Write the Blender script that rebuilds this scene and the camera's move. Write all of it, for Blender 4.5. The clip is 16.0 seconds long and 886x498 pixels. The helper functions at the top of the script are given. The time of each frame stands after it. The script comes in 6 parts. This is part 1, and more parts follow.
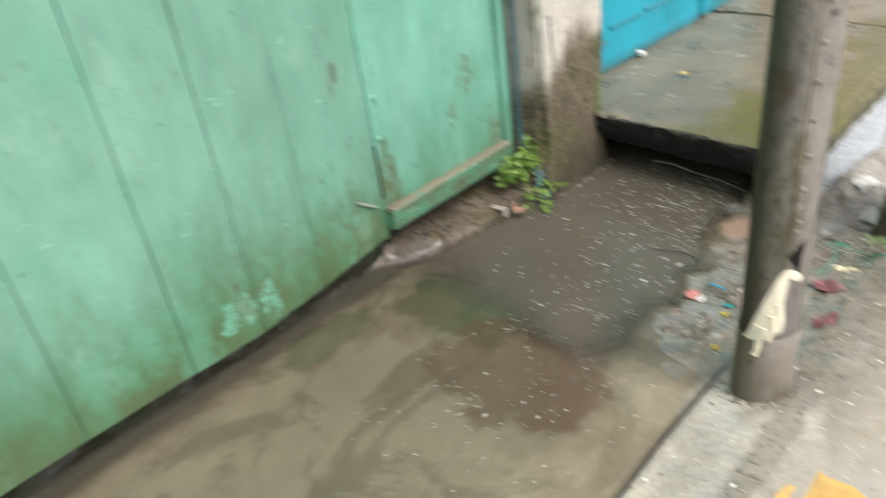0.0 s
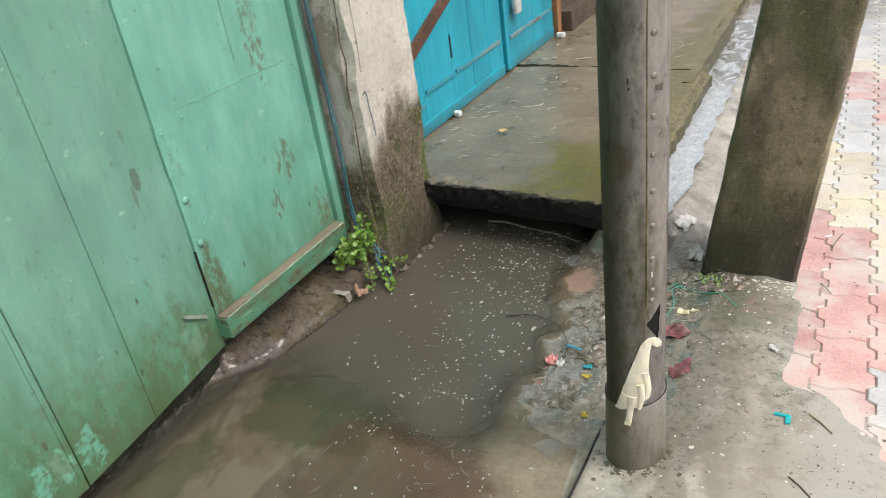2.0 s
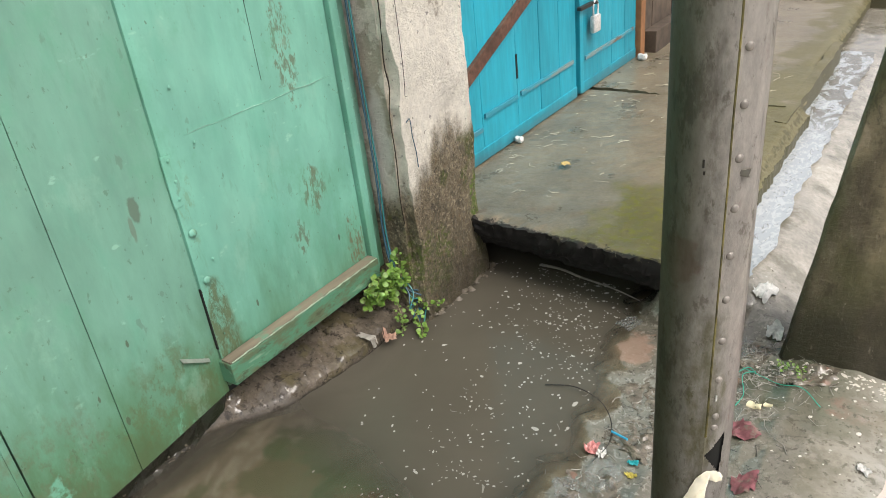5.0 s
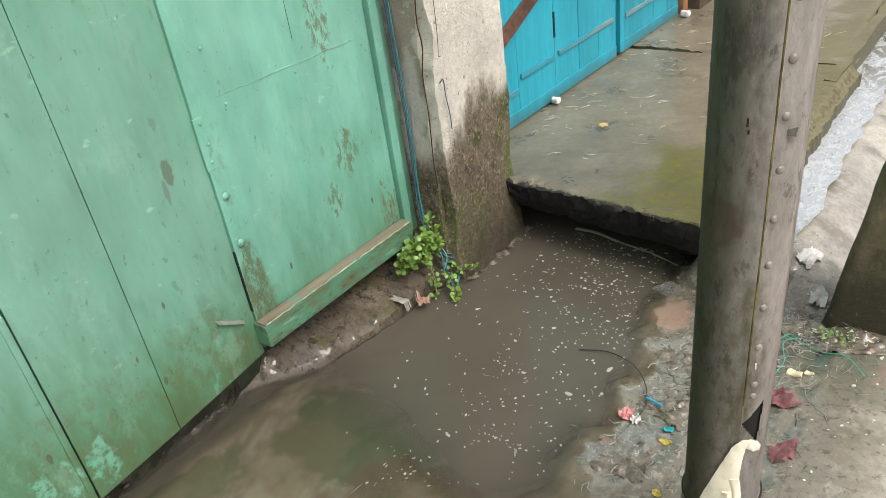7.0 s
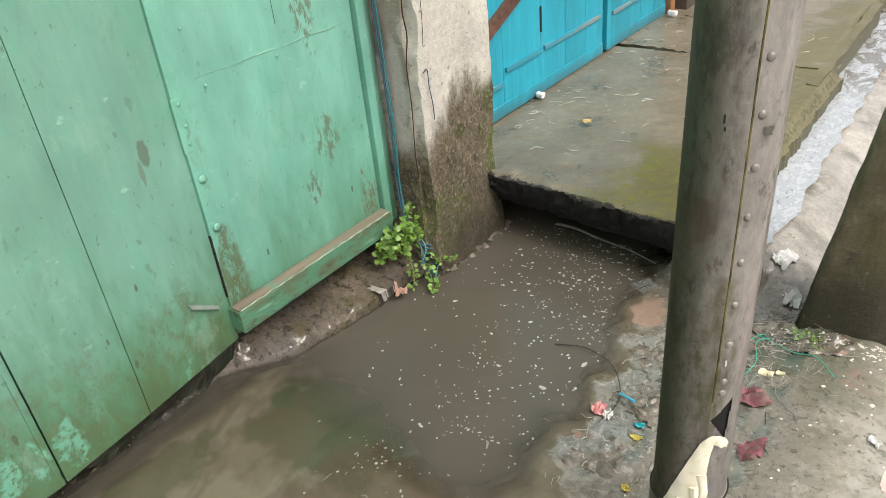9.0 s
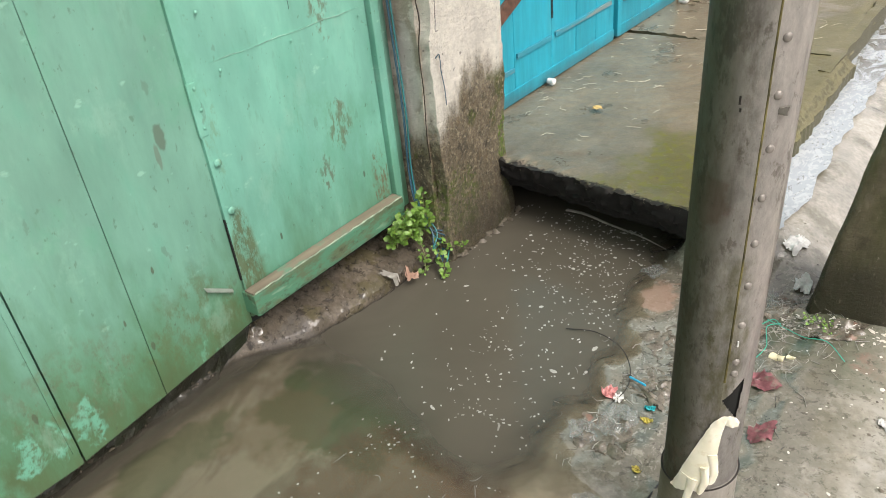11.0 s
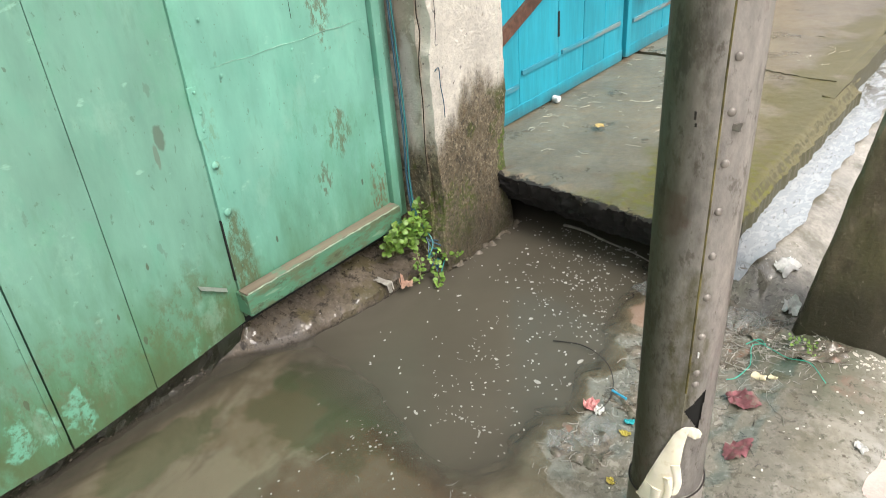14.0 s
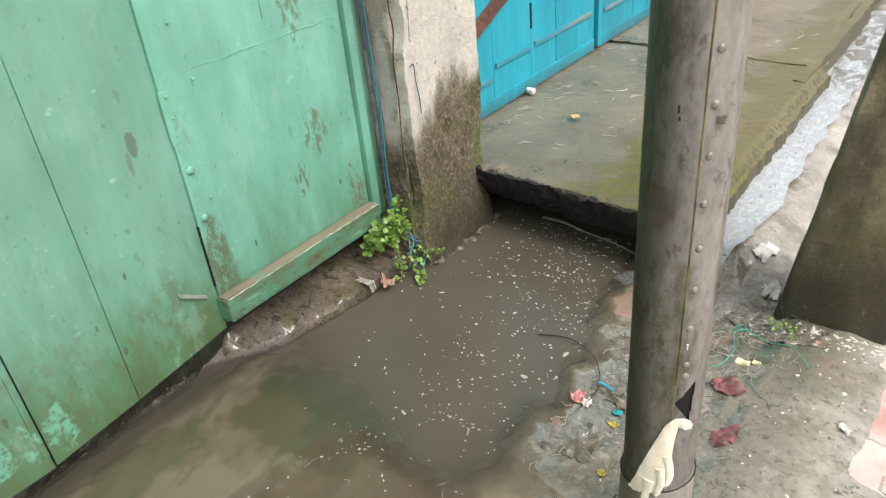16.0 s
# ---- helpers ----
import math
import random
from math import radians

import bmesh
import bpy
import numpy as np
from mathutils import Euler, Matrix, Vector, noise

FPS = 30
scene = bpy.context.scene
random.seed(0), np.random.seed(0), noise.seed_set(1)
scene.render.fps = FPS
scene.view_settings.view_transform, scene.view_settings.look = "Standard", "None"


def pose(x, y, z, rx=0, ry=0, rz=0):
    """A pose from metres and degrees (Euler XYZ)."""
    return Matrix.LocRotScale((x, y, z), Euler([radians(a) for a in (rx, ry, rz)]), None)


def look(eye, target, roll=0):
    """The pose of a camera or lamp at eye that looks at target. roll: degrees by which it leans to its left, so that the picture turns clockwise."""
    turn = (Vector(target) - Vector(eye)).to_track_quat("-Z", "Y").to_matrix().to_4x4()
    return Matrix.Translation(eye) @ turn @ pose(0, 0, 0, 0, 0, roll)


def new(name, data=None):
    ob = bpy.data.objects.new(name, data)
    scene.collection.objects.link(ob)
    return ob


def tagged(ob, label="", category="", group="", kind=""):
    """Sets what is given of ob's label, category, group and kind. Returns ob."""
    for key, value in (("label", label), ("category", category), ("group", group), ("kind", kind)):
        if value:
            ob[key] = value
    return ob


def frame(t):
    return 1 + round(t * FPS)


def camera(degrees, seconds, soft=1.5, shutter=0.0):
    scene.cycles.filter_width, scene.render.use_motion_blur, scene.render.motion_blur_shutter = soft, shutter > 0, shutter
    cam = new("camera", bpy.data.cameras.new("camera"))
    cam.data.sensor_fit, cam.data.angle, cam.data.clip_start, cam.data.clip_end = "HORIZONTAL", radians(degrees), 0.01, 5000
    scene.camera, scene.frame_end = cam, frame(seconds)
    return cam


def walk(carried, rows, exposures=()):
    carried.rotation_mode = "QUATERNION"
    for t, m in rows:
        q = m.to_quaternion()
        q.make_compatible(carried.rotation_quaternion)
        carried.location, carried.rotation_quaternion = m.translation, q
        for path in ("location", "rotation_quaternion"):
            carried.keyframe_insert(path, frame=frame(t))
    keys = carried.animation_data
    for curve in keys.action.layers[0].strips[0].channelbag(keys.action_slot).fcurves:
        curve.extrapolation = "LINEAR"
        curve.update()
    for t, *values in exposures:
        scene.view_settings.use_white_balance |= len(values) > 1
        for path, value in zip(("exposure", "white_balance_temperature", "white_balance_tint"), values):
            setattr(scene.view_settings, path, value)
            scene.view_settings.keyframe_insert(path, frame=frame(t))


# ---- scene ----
cam = camera(62.5, 16.0, soft=0.7, shutter=0.5)
PATH = [
    (0, (0.299, 0.14, 1.513), (-0.948, 1.326, 0.493), -8.1),
    (0.2, (0.255, 0.192, 1.516), (-0.81, 1.48, 0.417), -7.6),
    (0.5, (0.175, 0.251, 1.531), (-0.689, 1.682, 0.433), -7.5),
    (1, (0.164, 0.297, 1.545), (-0.705, 1.803, 0.557), -8.1),
    (1.5, (0.167, 0.326, 1.548), (-0.632, 1.883, 0.58), -8.1),
    (2, (0.159, 0.293, 1.553), (-0.749, 1.794, 0.592), -8.6),
    (2.5, (0.157, 0.288, 1.547), (-0.771, 1.753, 0.552), -7.7),
    (3, (0.191, 0.36, 1.555), (-0.855, 1.742, 0.558), -9.4),
    (3.5, (0.26, 0.504, 1.548), (-0.886, 1.81, 0.557), -8.2),
    (4, (0.162, 0.607, 1.562), (-0.943, 1.978, 0.614), -6.7),
    (4.2, (0.094, 0.619, 1.559), (-0.994, 2.023, 0.639), -5.7),
    (6.3, (0.069, 0.657, 1.537), (-0.965, 2.06, 0.555), -8.3),
    (6.5, (0.068, 0.652, 1.543), (-0.959, 2.07, 0.575), -7.5),
    (7, (0.07, 0.665, 1.531), (-1.056, 1.97, 0.518), -8.3),
    (7.5, (0.066, 0.667, 1.529), (-1.062, 1.997, 0.549), -7.8),
    (8, (0.063, 0.67, 1.517), (-1.02, 1.998, 0.485), -6.6),
    (8.2, (0.066, 0.675, 1.519), (-1.021, 2.004, 0.493), -5.7),
    (10.3, (0.085, 0.668, 1.519), (-0.993, 1.991, 0.475), -6.9),
    (10.5, (0.076, 0.661, 1.527), (-0.996, 2.038, 0.551), -8.0),
    (11, (0.079, 0.649, 1.516), (-1.014, 1.948, 0.459), -6.1),
    (11.5, (0.081, 0.656, 1.509), (-1.013, 1.973, 0.475), -3.5),
    (12, (0.09, 0.652, 1.496), (-1.103, 1.895, 0.48), -2.9),
    (12.5, (0.157, 0.7, 1.504), (-1.106, 1.896, 0.517), -1.6),
    (13, (0.241, 0.772, 1.502), (-1.051, 1.892, 0.464), -4.3),
    (13.5, (0.231, 0.73, 1.493), (-1.011, 1.902, 0.452), -2.9),
    (14, (0.177, 0.664, 1.512), (-0.967, 1.952, 0.496), -4.8),
    (14.5, (0.155, 0.64, 1.519), (-0.979, 1.973, 0.551), -3.3),
    (15, (0.14, 0.614, 1.526), (-1.033, 1.907, 0.551), -3.7),
    (15.5, (0.138, 0.622, 1.522), (-0.994, 1.941, 0.532), -4.4),
    (16, (0.152, 0.67, 1.519), (-0.936, 1.988, 0.481), -5.8),
]
walk(cam, [(t, look(eye, target, roll)) for t, eye, target, roll in PATH], exposures=[(0.0, 0.86, 6650, 13), (1.5, 0.55, 6600, 13), (2.0, 0.52, 6650, 13), (3.5, 0.65, 6700, 13), (6.5, 0.68, 6750, 13), (8.2, 0.74, 6750, 13), (10.5, 0.76, 6750, 13), (13.0, 0.92, 6750, 13), (16.0, 0.84, 6700, 13)])

# ---- world and light: a bright overcast sky after rain ----
world = bpy.data.worlds.new("overcast")
scene.world = world
world.use_nodes = True
wn = world.node_tree.nodes
wl = world.node_tree.links
sky = wn.new("ShaderNodeTexSky")
sky.sky_type = 'NISHITA'
sky.sun_disc = False
sky.sun_elevation, sky.sun_rotation = radians(55), radians(97)
sky.dust_density, sky.air_density = 4.0, 1.0
soft_sky = wn.new("ShaderNodeHueSaturation")
soft_sky.inputs["Saturation"].default_value = 0.22
wl.new(sky.outputs[0], soft_sky.inputs["Color"])
wl.new(soft_sky.outputs[0], wn["Background"].inputs["Color"])
wn["Background"].inputs["Strength"].default_value = 0.125
sun_data = bpy.data.lights.new("sun", 'SUN')
sun_data.energy, sun_data.angle, sun_data.color = 1.4, radians(28), (1.0, 0.97, 0.92)
sun = new("sun", sun_data)
sun.matrix_world = look((4.0, 0.7, 5.8), (0, 1.2, 0))


# ---- material kit ----
class Kit:
    """One node material on world coordinates, built up from stained layers."""

    def __init__(self, name, color, rough=0.6, metal=0.0):
        self.m = bpy.data.materials.new(name)
        self.m.use_nodes = True
        self.t = self.m.node_tree
        self.b = self.t.nodes["Principled BSDF"]
        self.b.inputs["Metallic"].default_value = metal
        self.pos = self.t.nodes.new("ShaderNodeNewGeometry").outputs["Position"]
        rgb = self.t.nodes.new("ShaderNodeRGB")
        rgb.outputs[0].default_value = (*color, 1)
        self.c = rgb.outputs[0]
        val = self.t.nodes.new("ShaderNodeValue")
        val.outputs[0].default_value = rough
        self.r = val.outputs[0]
        self.h = None

    def put(self, socket, v):
        if isinstance(v, (int, float, tuple)):
            socket.default_value = v
        else:
            self.t.links.new(v, socket)

    def math(self, op, a, b=0.0, clamp=False):
        n = self.t.nodes.new("ShaderNodeMath")
        n.operation, n.use_clamp = op, clamp
        self.put(n.inputs[0], a), self.put(n.inputs[1], b)
        return n.outputs[0]

    def xyz(self, axis):
        n = self.t.nodes.new("ShaderNodeSeparateXYZ")
        self.put(n.inputs[0], self.pos)
        return n.outputs[axis]

    def step(self, v, lo, hi):
        n = self.t.nodes.new("ShaderNodeMapRange")
        n.interpolation_type = 'SMOOTHSTEP'
        self.put(n.inputs["Value"], v)
        n.inputs["From Min"].default_value, n.inputs["From Max"].default_value = lo, hi
        return n.outputs[0]

    def noise(self, scale, detail=4.0, stretch=(1, 1, 1), shift=0.0, rough=0.55, distort=0.0):
        mp = self.t.nodes.new("ShaderNodeMapping")
        self.put(mp.inputs["Vector"], self.pos)
        mp.inputs["Scale"].default_value = stretch
        mp.inputs["Location"].default_value = (shift, shift * 0.7, shift * 1.3)
        n = self.t.nodes.new("ShaderNodeTexNoise")
        self.put(n.inputs["Vector"], mp.outputs[0])
        n.inputs["Scale"].default_value, n.inputs["Detail"].default_value = scale, detail
        n.inputs["Roughness"].default_value, n.inputs["Distortion"].default_value = rough, distort
        return n.outputs["Fac"]

    def cells(self, scale, feature='F1', stretch=(1, 1, 1)):
        mp = self.t.nodes.new("ShaderNodeMapping")
        self.put(mp.inputs["Vector"], self.pos)
        mp.inputs["Scale"].default_value = stretch
        n = self.t.nodes.new("ShaderNodeTexVoronoi")
        n.feature = feature
        self.put(n.inputs["Vector"], mp.outputs[0])
        n.inputs["Scale"].default_value = scale
        return n.outputs["Distance"]

    def spot(self, centre, radius, wobble=0.5, scale=9.0, stretch=(1, 1, 1)):
        """A ragged patch round a place."""
        mp = self.t.nodes.new("ShaderNodeVectorMath")
        mp.operation = 'SUBTRACT'
        self.put(mp.inputs[0], self.pos)
        mp.inputs[1].default_value = centre
        sc = self.t.nodes.new("ShaderNodeVectorMath")
        sc.operation = 'MULTIPLY'
        self.put(sc.inputs[0], mp.outputs[0])
        sc.inputs[1].default_value = stretch
        ln = self.t.nodes.new("ShaderNodeVectorMath")
        ln.operation = 'LENGTH'
        self.put(ln.inputs[0], sc.outputs[0])
        d = self.math('DIVIDE', ln.outputs["Value"], radius)
        d = self.math('ADD', d, self.math('MULTIPLY', self.math('SUBTRACT', self.noise(scale, 5), 0.5), wobble * 2))
        return self.math('SUBTRACT', 1.0, self.step(d, 0.75, 1.1))

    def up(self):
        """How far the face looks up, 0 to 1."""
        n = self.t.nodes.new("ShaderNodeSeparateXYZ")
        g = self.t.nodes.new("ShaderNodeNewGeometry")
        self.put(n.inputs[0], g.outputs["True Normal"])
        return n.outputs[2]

    def layer(self, color, mask, amount=1.0, rough=None, height=0.0):
        f = self.math('MULTIPLY', mask, amount, True)
        n = self.t.nodes.new("ShaderNodeMix")
        n.data_type = 'RGBA'
        self.put(n.inputs[0], f), self.put(n.inputs[6], self.c)
        self.put(n.inputs[7], (*color, 1) if isinstance(color, tuple) else color)
        self.c = n.outputs[2]
        if rough is not None:
            n = self.t.nodes.new("ShaderNodeMix")
            self.put(n.inputs[0], f), self.put(n.inputs[2], self.r), self.put(n.inputs[3], rough)
            self.r = n.outputs[0]
        if height:
            self.relief(f, height)
        return self

    def shade(self, v, lo, hi):
        """Brightness that wanders with v."""
        n = self.t.nodes.new("ShaderNodeMapRange")
        self.put(n.inputs["Value"], v)
        n.inputs["From Min"].default_value, n.inputs["From Max"].default_value = 0.33, 0.67
        n.inputs["To Min"].default_value, n.inputs["To Max"].default_value = lo, hi
        h = self.t.nodes.new("ShaderNodeHueSaturation")
        self.put(h.inputs["Color"], self.c), self.put(h.inputs["Value"], n.outputs[0])
        self.c = h.outputs[0]
        return self

    def relief(self, v, amount):
        a = self.math('MULTIPLY', v, amount)
        self.h = a if self.h is None else self.math('ADD', self.h, a)
        return self

    def each(self, lo, hi):
        """Brightness that differs from piece to piece."""
        n = self.t.nodes.new("ShaderNodeObjectInfo")
        m = self.t.nodes.new("ShaderNodeMapRange")
        self.put(m.inputs["Value"], n.outputs["Random"])
        m.inputs["To Min"].default_value, m.inputs["To Max"].default_value = lo, hi
        h = self.t.nodes.new("ShaderNodeHueSaturation")
        self.put(h.inputs["Color"], self.c), self.put(h.inputs["Value"], m.outputs[0])
        self.c = h.outputs[0]
        return self

    def done(self, coat=0.0, strength=1.0):
        self.put(self.b.inputs["Base Color"], self.c)
        self.put(self.b.inputs["Roughness"], self.r)
        if coat:
            self.b.inputs["Coat Weight"].default_value = coat
            self.b.inputs["Coat Roughness"].default_value = 0.06
        if self.h is not None:
            n = self.t.nodes.new("ShaderNodeBump")
            n.inputs["Distance"].default_value = 1.0
            n.inputs["Strength"].default_value = strength
            self.put(n.inputs["Height"], self.h)
            self.t.links.new(n.outputs[0], self.b.inputs["Normal"])
        return self.m


def plain(name, color, rough=0.5, metal=0.0, vary=0.12, scale=40.0, bump=0.0006):
    k = Kit(name, color, rough, metal)
    n = k.noise(scale, 5)
    k.shade(n, 1 - vary, 1 + vary).shade(k.noise(scale / 7, 3, shift=3.1), 1 - vary, 1 + vary)
    k.relief(n, bump)
    return k.done()


# green enamel on sheet iron: chalky, rubbed, splashed at the foot
def green_paint(name, base, splash):
    k = Kit(name, base, 0.42)
    k.shade(k.noise(2.2, 4, (1, 1, 0.5)), 0.84, 1.12).shade(k.noise(7.0, 6, (1, 1, 0.3), 21.0, 0.65), 0.88, 1.08)
    k.shade(k.noise(22, 5, (1, 1, 0.35)), 0.94, 1.06)
    k.layer((0.26, 0.49, 0.38), k.step(k.noise(1.7, 3, shift=5.0), 0.5, 0.72), 0.4)
    k.layer((0.10, 0.36, 0.25), k.step(k.noise(9, 6, (1, 1, 0.4), 8.0), 0.54, 0.74), 0.32)
    k.layer((0.36, 0.66, 0.52), k.step(k.noise(14, 6, (1, 1, 2.0), 2.0), 0.66, 0.74), 0.45)
    low = k.math('ADD', k.xyz(2), k.math('MULTIPLY', k.math('SUBTRACT', k.noise(7, 7, (1, 1, 0.35), rough=0.65), 0.5), 0.85))
    k.layer((0.070, 0.175, 0.085), k.math('SUBTRACT', 1.0, k.step(low, 0.12, 0.66)), splash)
    k.layer((0.072, 0.095, 0.038), k.math('SUBTRACT', 1.0, k.step(low, 0.04, 0.27)), 0.70)
    k.layer((0.095, 0.115, 0.045), k.math('MULTIPLY', k.spot((-1.6, 1.52, 0.26), 0.20, 0.9, 9, (0, 0.8, 1.2)), k.step(k.noise(26, 7, (1, 1, 0.6), 31.0, 0.75), 0.42, 0.60)), 0.6)
    k.layer((0.115, 0.115, 0.06), k.math('MULTIPLY', k.spot((-1.6, 1.12, 0.30), 0.16, 0.9, 9, (0, 0.8, 1.0)), k.step(k.noise(30, 7, (1, 1, 0.6), 37.0, 0.75), 0.45, 0.62)), 0.45)
    k.layer((0.07, 0.10, 0.06), k.math('MULTIPLY', k.step(k.noise(95, 3, (1, 1, 0.6), 41.0), 0.69, 0.72), k.step(k.noise(6, 3, shift=43.0), 0.45, 0.6)), 0.6)
    k.layer((0.09, 0.10, 0.07), k.math('MULTIPLY', k.step(k.noise(23, 5, (1, 1, 0.5), 4.0), 0.67, 0.71), 1.0), 0.3, 0.7)
    flake = k.step(k.noise(75, 5, (1, 1, 0.35), 2.0, 0.7), 0.47, 0.56)
    k.layer((0.12, 0.12, 0.06), k.math('MULTIPLY', flake, k.spot((-1.6, 2.185, 0.635), 0.06, 0.6, 30, (0, 1, 0.7))), 0.8, 0.8)
    k.layer((0.12, 0.14, 0.09), k.math('MULTIPLY', flake, k.spot((-1.6, 2.10, 0.50), 0.03, 0.9, 50, (0, 1, 0.5))), 0.8, 0.8)
    k.layer((0.13, 0.16, 0.10), k.math('MULTIPLY', flake, k.spot((-1.6, 2.18, 1.09), 0.045, 0.9, 40, (0, 1, 0.28))), 0.85, 0.8)
    k.layer((0.15, 0.12, 0.06), k.math('MULTIPLY', flake, k.spot((-1.6, 2.34, 0.36), 0.06, 0.9, 30, (0, 1.4, 0.5))), 0.8, 0.8)
    k.layer((0.10, 0.14, 0.10), k.spot((-1.6, 1.568, 0.832), 0.024, 0.6, 40, (0, 1.5, 0.62)), 0.8, 0.7)
    k.layer((0.14, 0.20, 0.15), k.spot((-1.6, 1.548, 0.785), 0.012, 0.5, 40, (0, 1.6, 0.32)), 0.8, 0.7)
    streak = k.math('MULTIPLY', k.step(k.noise(17, 5, (1, 1.1, 0.6), 6.0, 0.6, 0.5), 0.44, 0.58), k.step(k.noise(60, 5, shift=3.0, rough=0.7), 0.36, 0.52))
    k.layer((0.20, 0.62, 0.47), k.math('MULTIPLY', streak, k.spot((-1.6, 1.00, 0.20), 0.065, 0.9, 24, (0, 1, 0.8))), 0.45)
    k.layer((0.20, 0.62, 0.47), k.math('MULTIPLY', streak, k.spot((-1.6, 1.13, 0.19), 0.05, 1.0, 30, (0, 1.3, 0.6))), 0.45)
    k.layer((0.22, 0.60, 0.45), k.math('MULTIPLY', streak, k.spot((-1.6, 1.50, 0.17), 0.06, 0.8, 24, (0, 0.8, 2.0))), 0.6)
    k.layer((0.10, 0.22, 0.14), k.step(k.noise(26, 7, (1, 1, 0.25), 11.0, 0.7), 0.56, 0.68), 0.25)
    k.layer((0.28, 0.50, 0.39), k.step(k.noise(5, 7, (1, 1, 0.6), 13.0, 0.72), 0.55, 0.68), 0.32, 0.5)
    k.layer((0.115, 0.34, 0.22), k.step(k.noise(3.2, 7, (1, 1, 0.7), 23.0, 0.7), 0.52, 0.64), 0.45)
    k.layer((0.08, 0.12, 0.07), k.step(k.noise(52, 4, (1, 1, 0.6), 17.0), 0.675, 0.70), 0.4, 0.8, -0.0015)
    k.layer((0.105, 0.135, 0.062), k.math('MULTIPLY', k.step(k.noise(48, 7, (1, 1, 0.4), 51.0, 0.78), 0.40, 0.54), k.spot((-1.6, 1.722, 0.36), 0.21, 0.3, 14, (0, 4.6, 1.0))), 0.85, 0.75, -0.0012)
    k.layer((0.16, 0.30, 0.19), k.math('MULTIPLY', k.step(k.noise(22, 6, (1, 1, 0.5), 57.0, 0.7), 0.50, 0.60), k.spot((-1.6, 1.715, 0.80), 0.16, 0.5, 14, (0, 5.0, 1.0))), 0.6, 0.7)
    for sy, sz, sr in ((1.31, 0.40, 0.006), (1.43, 0.50, 0.007), (1.36, 0.29, 0.009), (1.86, 0.38, 0.007), (2.26, 0.42, 0.007), (1.02, 0.30, 0.009)):
        k.layer((0.075, 0.095, 0.055), k.spot((-1.6, sy, sz), sr, 0.7, 60, (0, 1.5, 0.55)), 0.8, 0.75, -0.001)
    k.relief(k.noise(3.0, 3, shift=1.0), 0.012).relief(k.noise(9, 3, (1, 1, 0.5), 4.0), 0.003).relief(k.noise(70, 5), 0.0010)
    return k.done()


GREEN = green_paint("green_paint", (0.160, 0.354, 0.269), 0.95)
GREEN_WORN = green_paint("green_paint_worn", (0.180, 0.455, 0.350), 0.75)
k = Kit("green_wood", (0.080, 0.225, 0.135), 0.55)
k.layer((0.11, 0.115, 0.06), k.step(k.noise(13, 7, (1, 0.4, 1), rough=0.7), 0.45, 0.58), 0.8)
k.layer((0.05, 0.06, 0.03), k.step(k.noise(34, 7, (1, 0.4, 1), 5.0, 0.75), 0.54, 0.62), 0.7)
k.layer((0.22, 0.36, 0.25), k.step(k.noise(30, 4, (1, 0.2, 1), 3.0), 0.62, 0.70), 0.7)
k.relief(k.noise(40, 5, (1, 0.15, 1)), 0.002)
GREEN_WOOD = k.done()
k = Kit("worn_wood", (0.20, 0.165, 0.12), 0.55)
k.shade(k.noise(30, 5, (1, 0.1, 1)), 0.7, 1.3).layer((0.10, 0.28, 0.18), k.step(k.noise(9, 4), 0.55, 0.65), 0.8)
WORN_WOOD = k.done()
# Near-black stand-in for the shade in gaps, on strips and backings.
GAP_SHADE = plain("gap_shade", (0.012, 0.014, 0.012), 0.9)


